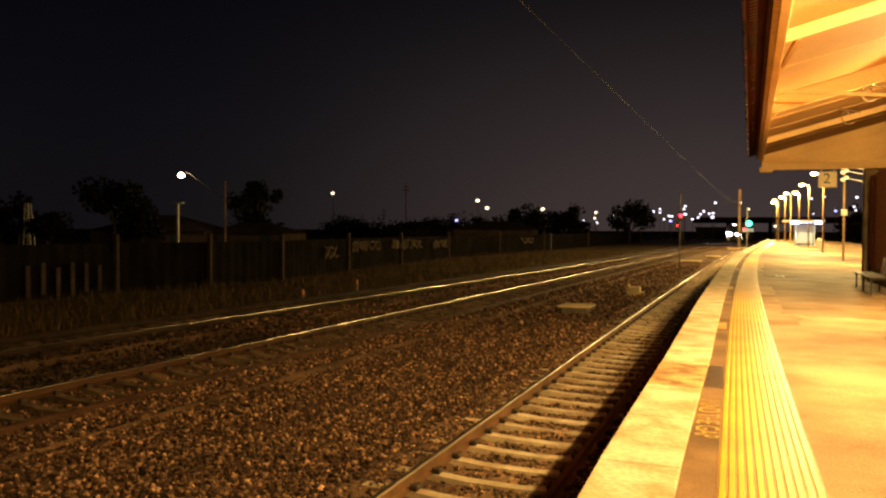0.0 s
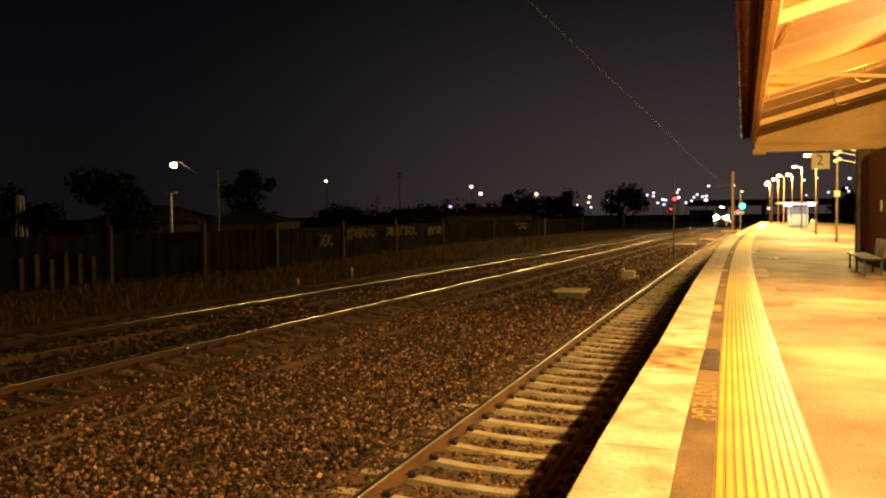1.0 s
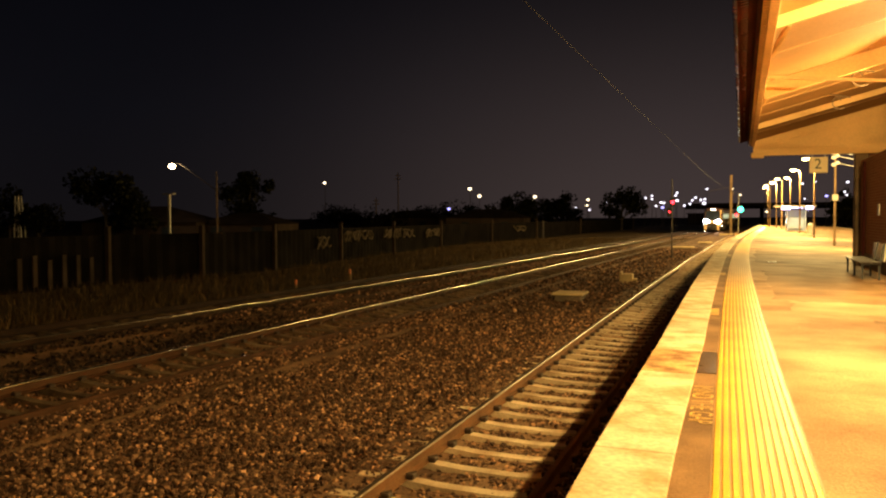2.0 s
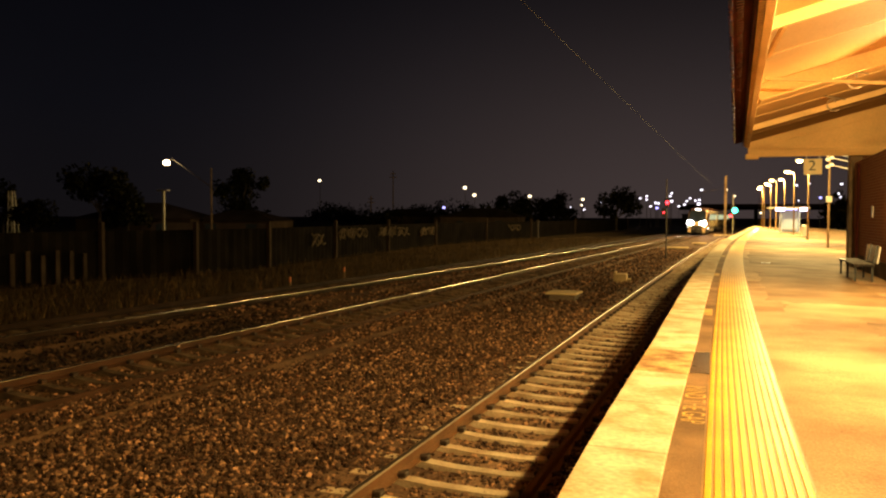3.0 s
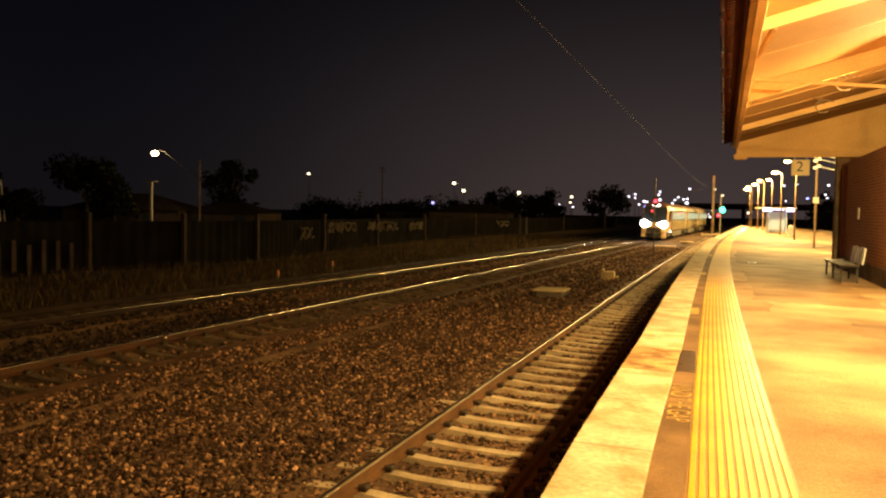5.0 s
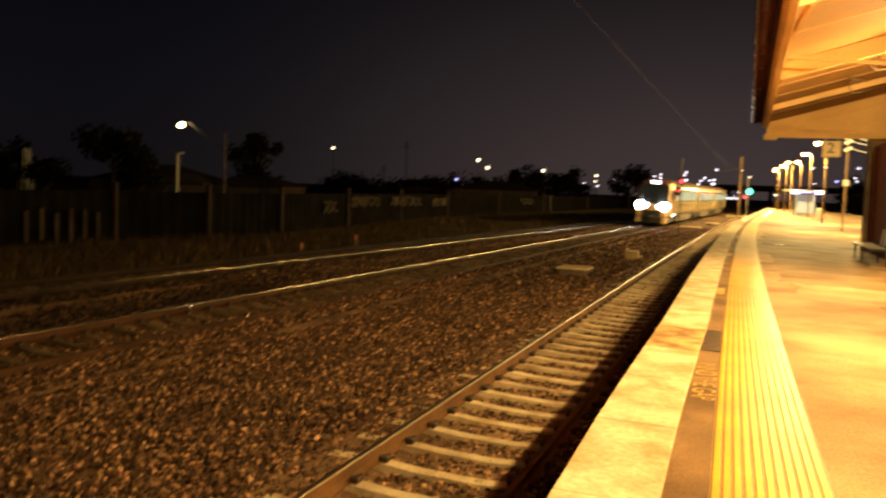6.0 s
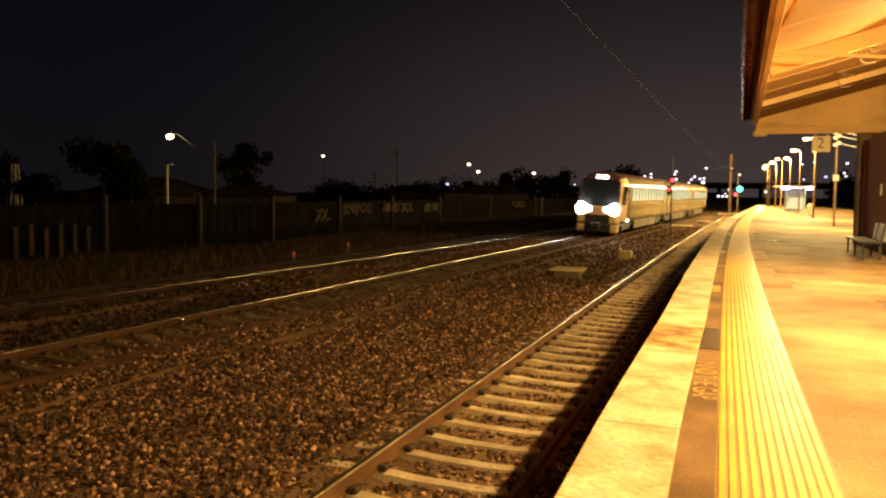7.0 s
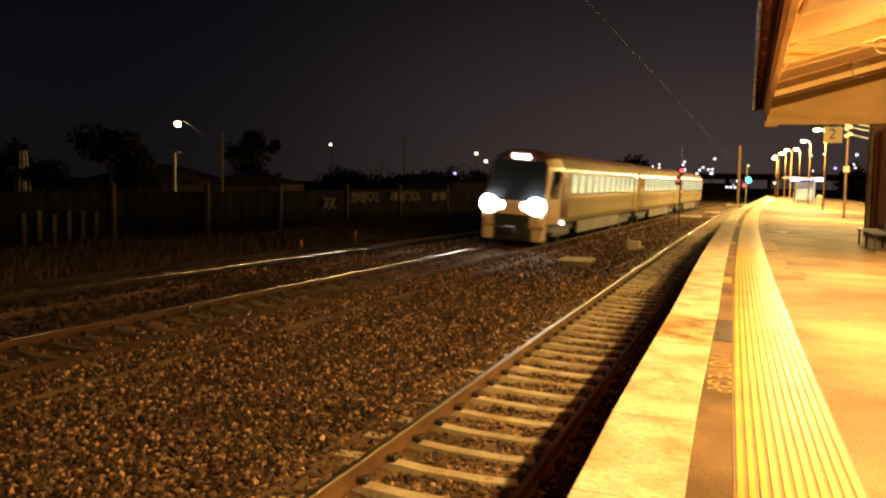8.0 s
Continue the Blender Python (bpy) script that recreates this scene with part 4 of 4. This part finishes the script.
def tree(x, y, height, width, seed, leaves=700):
    r = random.Random(seed)
    tr = thing("tree", "dark leafy tree standing beyond the fence", "tree", "trees", at=pose(x, y, -1.42))
    bm = bmesh.new()
    rod(bm, (0, 0, 0), (0.1, 0, height * 0.55), height * 0.03, height * 0.016, 8)
    tips = []
    for i in range(7):
        a, z0 = i * 0.9 + r.random(), height * r.uniform(0.25, 0.5)
        tip = (math.cos(a) * width * 0.36, math.sin(a) * width * 0.36, z0 + height * r.uniform(0.15, 0.35))
        rod(bm, (0.05, 0, z0), tip, height * 0.012, height * 0.004, 6)
        tips.append(tip)
    tips.append((0.1, 0, height * 0.8))
    part("trunk", bm, M["bark"], tr)
    lv, lf = [], []
    g = np.random.default_rng(seed)
    clumps = [(Vector(t) + Vector(g.normal(0, width * 0.12, 3)), width * g.uniform(0.12, 0.26)) for t in tips for _ in range(3)]
    for i in range(leaves):
        c, rad = clumps[g.integers(len(clumps))]
        d = Vector(g.normal(0, 1, 3)).normalized() * rad * g.uniform(0.5, 1.1)
        p = c + d
        p.z = max(p.z, height * 0.16)
        s = width * g.uniform(0.025, 0.055)
        a, b = Vector(g.normal(0, 1, 3)).normalized() * s, Vector(g.normal(0, 1, 3)).normalized() * s
        k = len(lv)
        lv += [p - a, p + b, p + a, p - b]
        lf.append((k, k + 1, k + 2, k + 3))
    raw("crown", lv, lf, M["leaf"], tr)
    return tr


for i, (x, y, h, wd) in enumerate(((-59.6, 72, 8.6, 5.0), (-57.0, 73, 6.2, 4.0), (-50.4, 84, 8.8, 4.6), (-58.8, 62, 5.0, 3.0), (-66, 66, 6.0, 4.4))):
    tree(x, y, h, wd, i + 3, 2600)
for i in range(17):
    y = 150 + (i * 37 % 90)
    x = -118 + i * 5.3
    tree(x, y, 3.6 + (i * 7 % 5) * 0.55, 6 + (i * 3 % 4), 40 + i, 700)
for i, (x, y, h, wd) in enumerate(((-20, 185, 8.6, 7.5), (-44, 190, 7.0, 8), (-37, 200, 7.6, 8), (26, 190, 6.0, 10), (34, 180, 7.0, 10))):
    tree(x, y, h, wd, 90 + i, 2200)


def house(x, y, w, d, h, ridge, turn):
    hs = thing("house", "low dark brick house with a pitched tiled roof", "house", "houses", at=pose(x, y, -1.42, 0, 0, turn))
    for a in (boxed(-w / 2, w / 2, -d / 2, -d / 2 + 0.2, 0, h), boxed(-w / 2, w / 2, d / 2 - 0.2, d / 2, 0, h), boxed(-w / 2, -w / 2 + 0.2, -d / 2 + 0.201, d / 2 - 0.201, 0, h), boxed(w / 2 - 0.2, w / 2, -d / 2 + 0.201, d / 2 - 0.201, 0, h)):
        part("wall", a, M["house"], hs)
    bm = bmesh.new()
    e = 0.4
    b4 = [bm.verts.new(p) for p in ((-w / 2 - e, -d / 2 - e, h), (w / 2 + e, -d / 2 - e, h), (w / 2 + e, d / 2 + e, h), (-w / 2 - e, d / 2 + e, h))]
    r0, r1 = bm.verts.new((-w / 2 + d / 2, 0, ridge)), bm.verts.new((w / 2 - d / 2, 0, ridge))
    for fct in ((b4[0], b4[1], r1, r0), (b4[2], b4[3], r0, r1), (b4[1], b4[2], r1), (b4[3], b4[0], r0), tuple(b4)):
        bm.faces.new(fct)
    part("roof", bm, M["roof"], hs)
    for s in (-w / 4, w / 4):
        part("window", boxed(s - 0.6, s + 0.6, -d / 2 - 0.03, -d / 2 - 0.002, 0.9, 2.1), M["glass"], hs)


house(-58, 78, 12, 9, 2.6, 4.3, 15)
house(-49, 82, 9, 7, 2.4, 3.6, 10)
house(-78, 68, 10, 8, 3.4, 4.6, 20)
house(-40, 150, 14, 9, 2.8, 4.4, 5)
house(-60, 165, 14, 9, 2.8, 4.4, 0)


def street_lamp(x, y, z, r, glow_mat, label, arm=0.0):
    """A far lamp on its post: r is the globe's radius."""
    lp = thing("street_lamp", label, "street lamp", "far street lamps", at=pose(x, y, -1.42))
    part("pole", rod(bmesh.new(), (arm, 0.3, 0), (arm, 0.3, z + 1.42 - (0.0 if not arm else abs(arm) * 0.5)), 0.09, 0.06, 8), M["dark_steel"], lp)
    if arm:
        part("arm", rod(bmesh.new(), (arm, 0.3, z + 1.42 - abs(arm) * 0.5), (0, 0.3, z + 1.5), 0.05, 0.04, 8), M["steel"], lp)
    part("globe", ball(bmesh.new(), (0, 0, z + 1.42), r * 0.8, 1.15, 1, 0.85, 12), glow_mat, lp)
    return lp


for x, y, z, r in ((-97.1, 200, 10.52, 0.46), (-58.1, 200, 8.40, 0.51), (-55.7, 200, 6.60, 0.51), (-42.0, 200, 6.29, 0.46), (-42.6, 200, 5.48, 0.42), (-33.8, 230, 6.04, 0.43), (-34.1, 230, 4.52, 0.32), (10.7, 230, 8.96, 0.37), (11.2, 230, 2.53, 0.32), (5.5, 260, 7.52, 0.30), (3.2, 260, 9.32, 0.36)):
    street_lamp(x, y, z, r, M["lamp_warm"], "far street lamp glowing warm white")
for x, y, z, r in ((-42.0, 220, 3.36, 0.31), (-38.6, 240, 4.01, 0.33), (-34.9, 240, 3.38, 0.33), (-30.5, 240, 5.28, 0.29), (-29.4, 240, 4.65, 0.33), (-19.6, 240, 6.51, 0.39), (-17.8, 240, 7.13, 0.33), (-17.8, 240, 6.20, 0.33), (-16.7, 240, 4.34, 0.33), (-14.6, 240, 5.12, 0.33), (-12.1, 260, 8.40, 0.36), (-12.5, 260, 7.57, 0.36), (-12.1, 260, 6.07, 0.48), (-9.1, 280, 5.34, 0.39), (-8.4, 280, 6.41, 0.39), (-7.4, 280, 7.30, 0.39), (-5.8, 280, 6.59, 0.39), (-4.6, 280, 6.76, 0.39), (-4.8, 280, 5.52, 0.59)):
    street_lamp(x, y, z, r, M["lamp_white"], "far street lamp glowing white")
for x, y, z, r in ((-4.0, 280, 9.95, 0.42), (-10.8, 280, 4.81, 0.39), (-16.0, 250, 5.42, 0.41), (21.1, 250, 10.15, 0.35), (24.3, 250, 10.59, 0.35), (21.7, 250, 6.02, 0.23), (32.3, 250, 10.38, 0.39), (31.6, 250, 7.82, 0.35), (32.1, 250, 6.91, 0.29), (2.0, 300, 2.21, 0.35), (3.2, 300, 3.35, 0.42)):
    street_lamp(x, y, z, r, M["lamp_white"], "far white lamp beyond the station")
for x, y, z, r in ((-63.5, 200, 3.57, 0.42), (-58.7, 200, 3.44, 0.28), (-15.0, 240, 3.88, 0.45), (23.9, 220, 6.15, 0.37)):
    street_lamp(x, y, z, r, M["lamp_blue"], "far bluish street lamp")

# tall lamp with a long slanting arm, and a flat-topped post beside it
al = thing("street_lamp", "tall street lamp on a long slanting arm", "street lamp", at=pose(-45.2, 70.0, -1.42))
part("pole", rod(bmesh.new(), (0, 0, 0), (0, 0, 7.4), 0.10, 0.08), M["timber"], al)
part("arm", tube(bmesh.new(), [(0, 0, 5.6), (-3.9, -0.1, 8.2), (-4.3, -0.1, 8.3), (-4.75, -0.1, 8.2)], 0.045), M["dark_steel"], al)
part("globe", ball(bmesh.new(), (-4.83, -0.1, 8.0), 0.30, 1.15, 1, 0.85), M["lamp_street"], al)
point_lamp("street_lamp_glow", (-50.03, 69.9, 6.05), 500, (1.0, 0.70, 0.36), 0.2)
fp = thing("flat_lamp", "unlit post with a flat lamp head", "lamp post", at=pose(-47.6, 66.0, -1.42))
part("pole", boxed(-0.1, 0.1, -0.1, 0.1, 0, 5.15, 0.01), M["steel"], fp)
part("head", boxed(-0.55, 0.55, -0.3, 0.3, 5.152, 5.27, 0.03), M["steel"], fp)
ft = thing("steel_tower", "pale lattice tower seen over the fence", "tower", at=pose(-63.0, 64.0, -1.42))
for a, b in (((-0.5, 0), (-0.2, 0)), ((0.5, 0), (0.2, 0)), ((-0.5, 0.6), (-0.2, 0.3)), ((0.5, 0.6), (0.2, 0.3))):
    part("leg", rod(bmesh.new(), (a[0], a[1], 0), (b[0], b[1], 5.2), 0.06), M["steel"], ft)
for i in range(6):
    part("brace", rod(bmesh.new(), (-0.45 + 0.04 * i, 0, i * 0.8 + 0.2), (0.4 - 0.04 * i, 0, i * 0.8 + 0.9), 0.04), M["steel"], ft)
for x, y, z in ((-73.0, 190.0, 12.2), (-76.6, 185.0, 6.2)):
    tp = thing("timber_pole", "far timber power pole with crossarms", "pole", "power poles", at=pose(x, y, -1.42))
    part("shaft", rod(bmesh.new(), (0, 0, 0), (0, 0, z + 1.42), 0.16, 0.12), M["timber"], tp)
    part("crossarm", boxed(-0.9, 0.9, -0.06, 0.06, z - 0.2, z, 0.01), M["timber"], tp)
    part("crossarm", boxed(-0.7, 0.7, -0.06, 0.06, z + 0.6, z + 0.8, 0.01), M["timber"], tp)
gp = thing("relay_post", "grey steel post standing along the fence", "post", at=pose(-22.0, 110.0, -1.42))
part("shaft", boxed(-0.09, 0.09, -0.09, 0.09, 0, 2.5, 0.02), M["dark_steel"], gp)

# far road bridge across the lines, with a lit hall beside it
br = thing("road_bridge", "dark far road bridge crossing the railway lines", "bridge", at=pose(22.0, 322.0, -1.42, 0, 0, -4))
part("deck", boxed(-34, 60, -4, 4, 5.4, 6.5, 0.05), M["fence"], br)
part("parapet", boxed(-34, 60, -4.2, -4.0, 6.502, 7.5, 0.02), M["post"], br)
for x in (-22, -8, 6, 20, 34, 48):
    part("pier", boxed(x - 0.6, x + 0.6, -2.5, 2.5, 0, 5.398, 0.1), M["fence"], br)
hall = thing("lit_hall", "far low hall with a row of lit windows", "building", at=pose(-4.5, 300.0, -1.42))
part("wall", boxed(-6, 8, 0, 6, 0, 3.6), M["house"], hall)
part("roof", boxed(-6.4, 8.4, -0.4, 6.4, 3.602, 3.9, 0.05), M["roof"], hall)
for x in (4.4, 5.7, 7.0):
    part("window", boxed(x - 0.35, x + 0.35, -0.06, -0.002, 2.4, 2.9), M["lamp_white"], hall, "bright lit window")

# ---- the train ----


def lit_glass(name, colour, strength):
    """A dark pane with a lit saloon behind it, unevenly bright."""
    m = glow(name, colour, strength)
    n, l = m.node_tree.nodes, m.node_tree.links
    p = n["Principled BSDF"]
    p.inputs["Base Color"].default_value, p.inputs["Roughness"].default_value = (0.03, 0.035, 0.03, 1), 0.12
    tc, nz, mr = n.new("ShaderNodeTexCoord"), n.new("ShaderNodeTexNoise"), n.new("ShaderNodeMapRange")
    nz.inputs["Scale"].default_value = 1.4
    l.new(tc.outputs["Object"], nz.inputs["Vector"])
    mr.inputs["To Min"].default_value, mr.inputs["To Max"].default_value = strength * 0.5, strength * 1.5
    l.new(nz.outputs["Fac"], mr.inputs[0])
    l.new(mr.outputs[0], p.inputs["Emission Strength"])
    return m


T = {
    "side": mat("cream_side", (0.56, 0.44, 0.25), 0.14, 0.1, 2, 0.12, 0.0, 30),
    "orange": mat("orange_nose", (0.74, 0.50, 0.26), 0.4, 0, 2, 0.12, 0.04, 30),
    "red": mat("maroon_door", (0.12, 0.03, 0.02), 0.3, 0, 2, 0.2, 0.04, 30),
    "roof": mat("train_roof", (0.11, 0.035, 0.025), 0.55, 0.1, 2, 0.3, 0.1, 30),
    "under": mat("underframe", (0.035, 0.03, 0.026), 0.7, 0.2, 3, 0.4, 0.2, 20),
    "skirt": mat("grey_skirt", (0.20, 0.165, 0.11), 0.5, 0.2, 3, 0.3, 0.1, 20),
    "window": lit_glass("lit_window", (0.70, 0.72, 0.42), 0.95),
    "frame": mat("window_band", (0.012, 0.012, 0.010), 0.35, 0, 3, 0.2, 0.02, 30),
    "wheel": mat("wheel_steel", (0.10, 0.08, 0.07), 0.5, 0.7, 4, 0.3, 0.1, 30),
    "head": glow("headlight", (1.0, 0.98, 0.95), 60),
    "dest": glow("marker_lamp", (1.0, 0.98, 0.92), 7),
}
LEN, HALF = 21.6, 1.45
wheels = []


def side_section():
    """Half-profile of a coach, from the sill to the roof's middle: (x, z)."""
    return [(1.40, 0.95), (1.45, 1.25), (1.45, 2.05), (1.44, 2.95), (1.40, 3.25), (1.22, 3.62), (0.85, 3.84), (0.4, 3.93), (0.0, 3.95)]


def coach(front, tail=False):
    car = thing("railcar", "cream railcar with lit windows and a dark red roof", "train", "railcars of the train")
    half = side_section()
    full = [(-x, z) for x, z in half] + [(x, z) for x, z in half[-2::-1]]
    stations = [(2.2 if front else 0.25, 1.0), (LEN - 0.3, 1.0)]
    bm = bmesh.new()
    rings = []
    for yy, k in [(stations[0][0], 1)] + [(q, 1) for q in np.linspace(stations[0][0] + 2, LEN - 2.3, 8)] + [(stations[1][0], 1)]:
        rings.append([bm.verts.new((x * k, yy, z)) for x, z in full])
    n = len(full)
    for a, b in zip(rings, rings[1:]):
        for i in range(n):
            fct = bm.faces.new((a[i], a[(i + 1) % n], b[(i + 1) % n], b[i]))
            fct.material_index = 1 if 5 <= i < n - 6 else 0
    for fct in bm.faces:
        fct.smooth = True
    for yy in (stations[0][0], stations[1][0]):
        bm.faces.new([bm.verts.new((x, yy, z)) for x, z in full])
    part("body", bm, [T["side"], T["roof"]], car)
    for s in (-1, 1):
        out = s * 1.452
        y0, y1 = (3.3 if front else 1.9), LEN - 2.0
        lo, hi = min(out, out + s * 0.012), max(out, out + s * 0.012)
        part("window_band", boxed(lo, hi, y0, y1, 2.12, 3.16, 0.0), T["frame"], car, "dark band round the windows")
        nwin = 11 if front else 12
        pitch = (y1 - y0) / nwin
        for i in range(nwin):
            o2 = out + s * 0.014
            part("window", boxed(min(o2, o2 + s * 0.008), max(o2, o2 + s * 0.008), y0 + pitch * i + 0.21, y0 + pitch * (i + 1) - 0.21, 2.22, 3.00), T["window"], car)
        o3 = out + s * 0.004
        part("stripe", boxed(min(o3, out), max(o3, out), 2.4 if front else 0.5, LEN - 0.5, 1.16, 1.20), T["frame"], car)
        dy = 1.9 if front else 0.6
        part("door", boxed(min(out, out + s * 0.03), max(out, out + s * 0.03), dy, dy + 1.1, 1.22, 3.15, 0.01), T["red" if front else "side"], car)
        d2 = LEN - 1.75
        part("door", boxed(min(out, out + s * 0.03), max(out, out + s * 0.03), d2, d2 + 1.1, 1.15, 3.05, 0.01), T["side"], car)
        part("door_window", boxed(min(out + s * 0.032, out + s * 0.04), max(out + s * 0.032, out + s * 0.04), d2 + 0.25, d2 + 0.85, 2.24, 3.02), T["window"], car)
        part("skirt", boxed(min(s * 1.28, s * 1.36), max(s * 1.28, s * 1.36), 5.6, LEN - 5.6, 0.38, 0.94, 0.02), T["skirt"], car, "grey equipment skirt")
    part("underframe", boxed(-1.2, 1.2, 0.6, LEN - 0.6, 0.62, 0.948), T["under"], car)
    for c in (3.2, LEN - 3.2):
        bg = part("bogie", boxed(-1.15, 1.15, c - 1.6, c + 1.6, 0.35, 0.61, 0.05), T["under"], car)
        for w0 in (c - 1.15, c + 1.15):
            for s in (-0.7525, 0.7525):
                bm = rod(bmesh.new(), (s - 0.065, 0, 0), (s + 0.065, 0, 0), 0.43, seg=20)
                rod(bm, (s - 0.09, 0, 0), (s + 0.09, 0, 0), 0.12, seg=10)
                wh = part("wheel", bm, T["wheel"], bg)
                wh.matrix_basis = pose(0, w0, 0.43)
                wheels.append((wh, w0))
        for s in (-1.22, 1.1):
            part("side_frame", boxed(s, s + 0.12, c - 1.5, c + 1.5, 0.36, 0.62, 0.04), T["under"], bg)
    part("gangway", boxed(-0.6, 0.6, LEN - 0.3, LEN + 0.28, 1.0, 3.2, 0.03), T["under"], car)
    if front:
        # raked cab: rings lean back towards the roof
        bm = bmesh.new()
        rings = []
        for k, inset in ((0, 0.0), (1, 0.015), (2, 0.13), (3, 0.30)):
            rr = []
            for x, z in full:
                rake = 0.06 + 0.62 * max(0, (z - 1.75)) / 2.2 * (1 if z > 1.75 else 0)
                yy = (2.2, 1.5, 0.55, 0.02)[k]
                yy = yy + rake * (0, 0.2, 0.6, 1.0)[k]
                rr.append(bm.verts.new((x * (1 - inset * 0.55), min(yy, 2.2), z if z < 3.3 else z - inset * 0.35)))
            rings.append(rr)
        for a, b in zip(rings, rings[1:]):
            for i in range(n):
                q = bm.faces.new((a[i], a[(i + 1) % n], b[(i + 1) % n], b[i]))
                q.material_index = 1 if 4 <= i < n - 6 else 0
        nose = bm.faces.new(rings[-1])
        nose.material_index = 1
        part("cab", bm, [T["orange"], T["roof"]], car, "orange and dark red raked cab")
        bm = bmesh.new()
        for a in ((-1.17, 1.86, 0.115), (1.17, 1.86, 0.115), (1.06, 3.44, 0.545), (-1.06, 3.44, 0.545)):
            bm.verts.new((a[0], a[2] - 0.045, a[1]))
        bm.verts.ensure_lookup_table()
        bm.faces.new(bm.verts)
        ws = part("windscreen", bm, M["glass"], car, "large dark raked windscreen")
        ws.modifiers.new("thick", "SOLIDIFY").thickness = 0.03
        part("lower_nose", boxed(-1.22, 1.22, -0.18, 0.16, 0.75, 1.84, 0.12), T["orange"], car, "orange lower nose")
        part("coupler_pocket", boxed(-0.74, 0.74, -0.20, -0.182, 0.78, 1.30, 0.004), T["under"], car, "dark recess round the coupler")
        part("coupler", boxed(-0.25, 0.25, -0.55, -0.19, 0.55, 0.85, 0.05), T["under"], car)
        part("valance", boxed(-0.78, 0.78, -0.08, 0.5, 0.25, 0.74, 0.04), T["under"], car, "dark middle of the valance")
        for s in (-1, 1):
            part("valance_corner", boxed(min(s * 0.79, s * 1.24), max(s * 0.79, s * 1.24), -0.1, 0.6, 0.25, 0.74, 0.06), T["orange"], car, "orange corner of the valance")
        for s in (-1, 1):
            part("headlight", rod(bmesh.new(), (s * 0.98, -0.195, 1.66), (s * 0.98, -0.184, 1.66), 0.36, seg=28), T["head"], car, "dazzling white headlight")
            part("headlight", rod(bmesh.new(), (s * 0.52, -0.195, 1.64), (s * 0.52, -0.184, 1.64), 0.16, seg=24), T["head"], car, "dazzling white headlight")
            part("destination_lamp", boxed(s * 0.2 - 0.17, s * 0.2 + 0.17, 0.46, 0.62, 3.50, 3.72, 0.05), T["dest"], car, "white lamp over the windscreen")
            part("marker_light", ball(bmesh.new(), (s * 1.44, 2.3, 0.98), 0.09), T["dest"], car)
            bm = bmesh.new()
            for q in (((0.44, 1.98), (1.40, 1.98), (1.52, 3.12), (0.80, 3.12))):
                xx = 1.458 - 0.115 * max(0, min(1, (1.55 - q[0]) / 0.85))
                bm.verts.new((s * xx, q[0], q[1]))
            bm.verts.ensure_lookup_table()
            bm.faces.new(bm.verts)
            part("cab_window", bm, M["glass"], car).modifiers.new("thick", "SOLIDIFY").thickness = 0.02
            part("cab_edge", boxed(min(s * 1.22, s * 1.26), max(s * 1.22, s * 1.26), 0.0, 0.45, 0.76, 1.74, 0.015), T["orange"], car)
    return car


cars = [coach(True), coach(False), coach(False)]
cars[1]["label"] = "cream middle railcar coupled behind the leading car"
cars[2]["label"] = "cream rear railcar at the end of the train"
SPEED, NOSE_AT_END = 19.0, 33.4


def motions():
    """The train runs along its line at an even pace."""
    turn = -math.degrees(math.atan(0.0608))
    for i, car in enumerate(cars):
        rows = []
        for k in range(33):
            t = k * 0.25
            y = NOSE_AT_END + SPEED * (8.0 - t) + i * (LEN + 0.35)
            rows.append((t, pose(far_x(y), y, -1.011, 0, 3.2, turn)))
        walk(car, rows)
    per_row = math.degrees(SPEED / 0.43) / FPS
    for wh, w0 in wheels:
        walk(wh, [(k / FPS, pose(0, w0, 0.43, (k * per_row) % 360)) for k in range(8 * FPS + 1)])


motions()
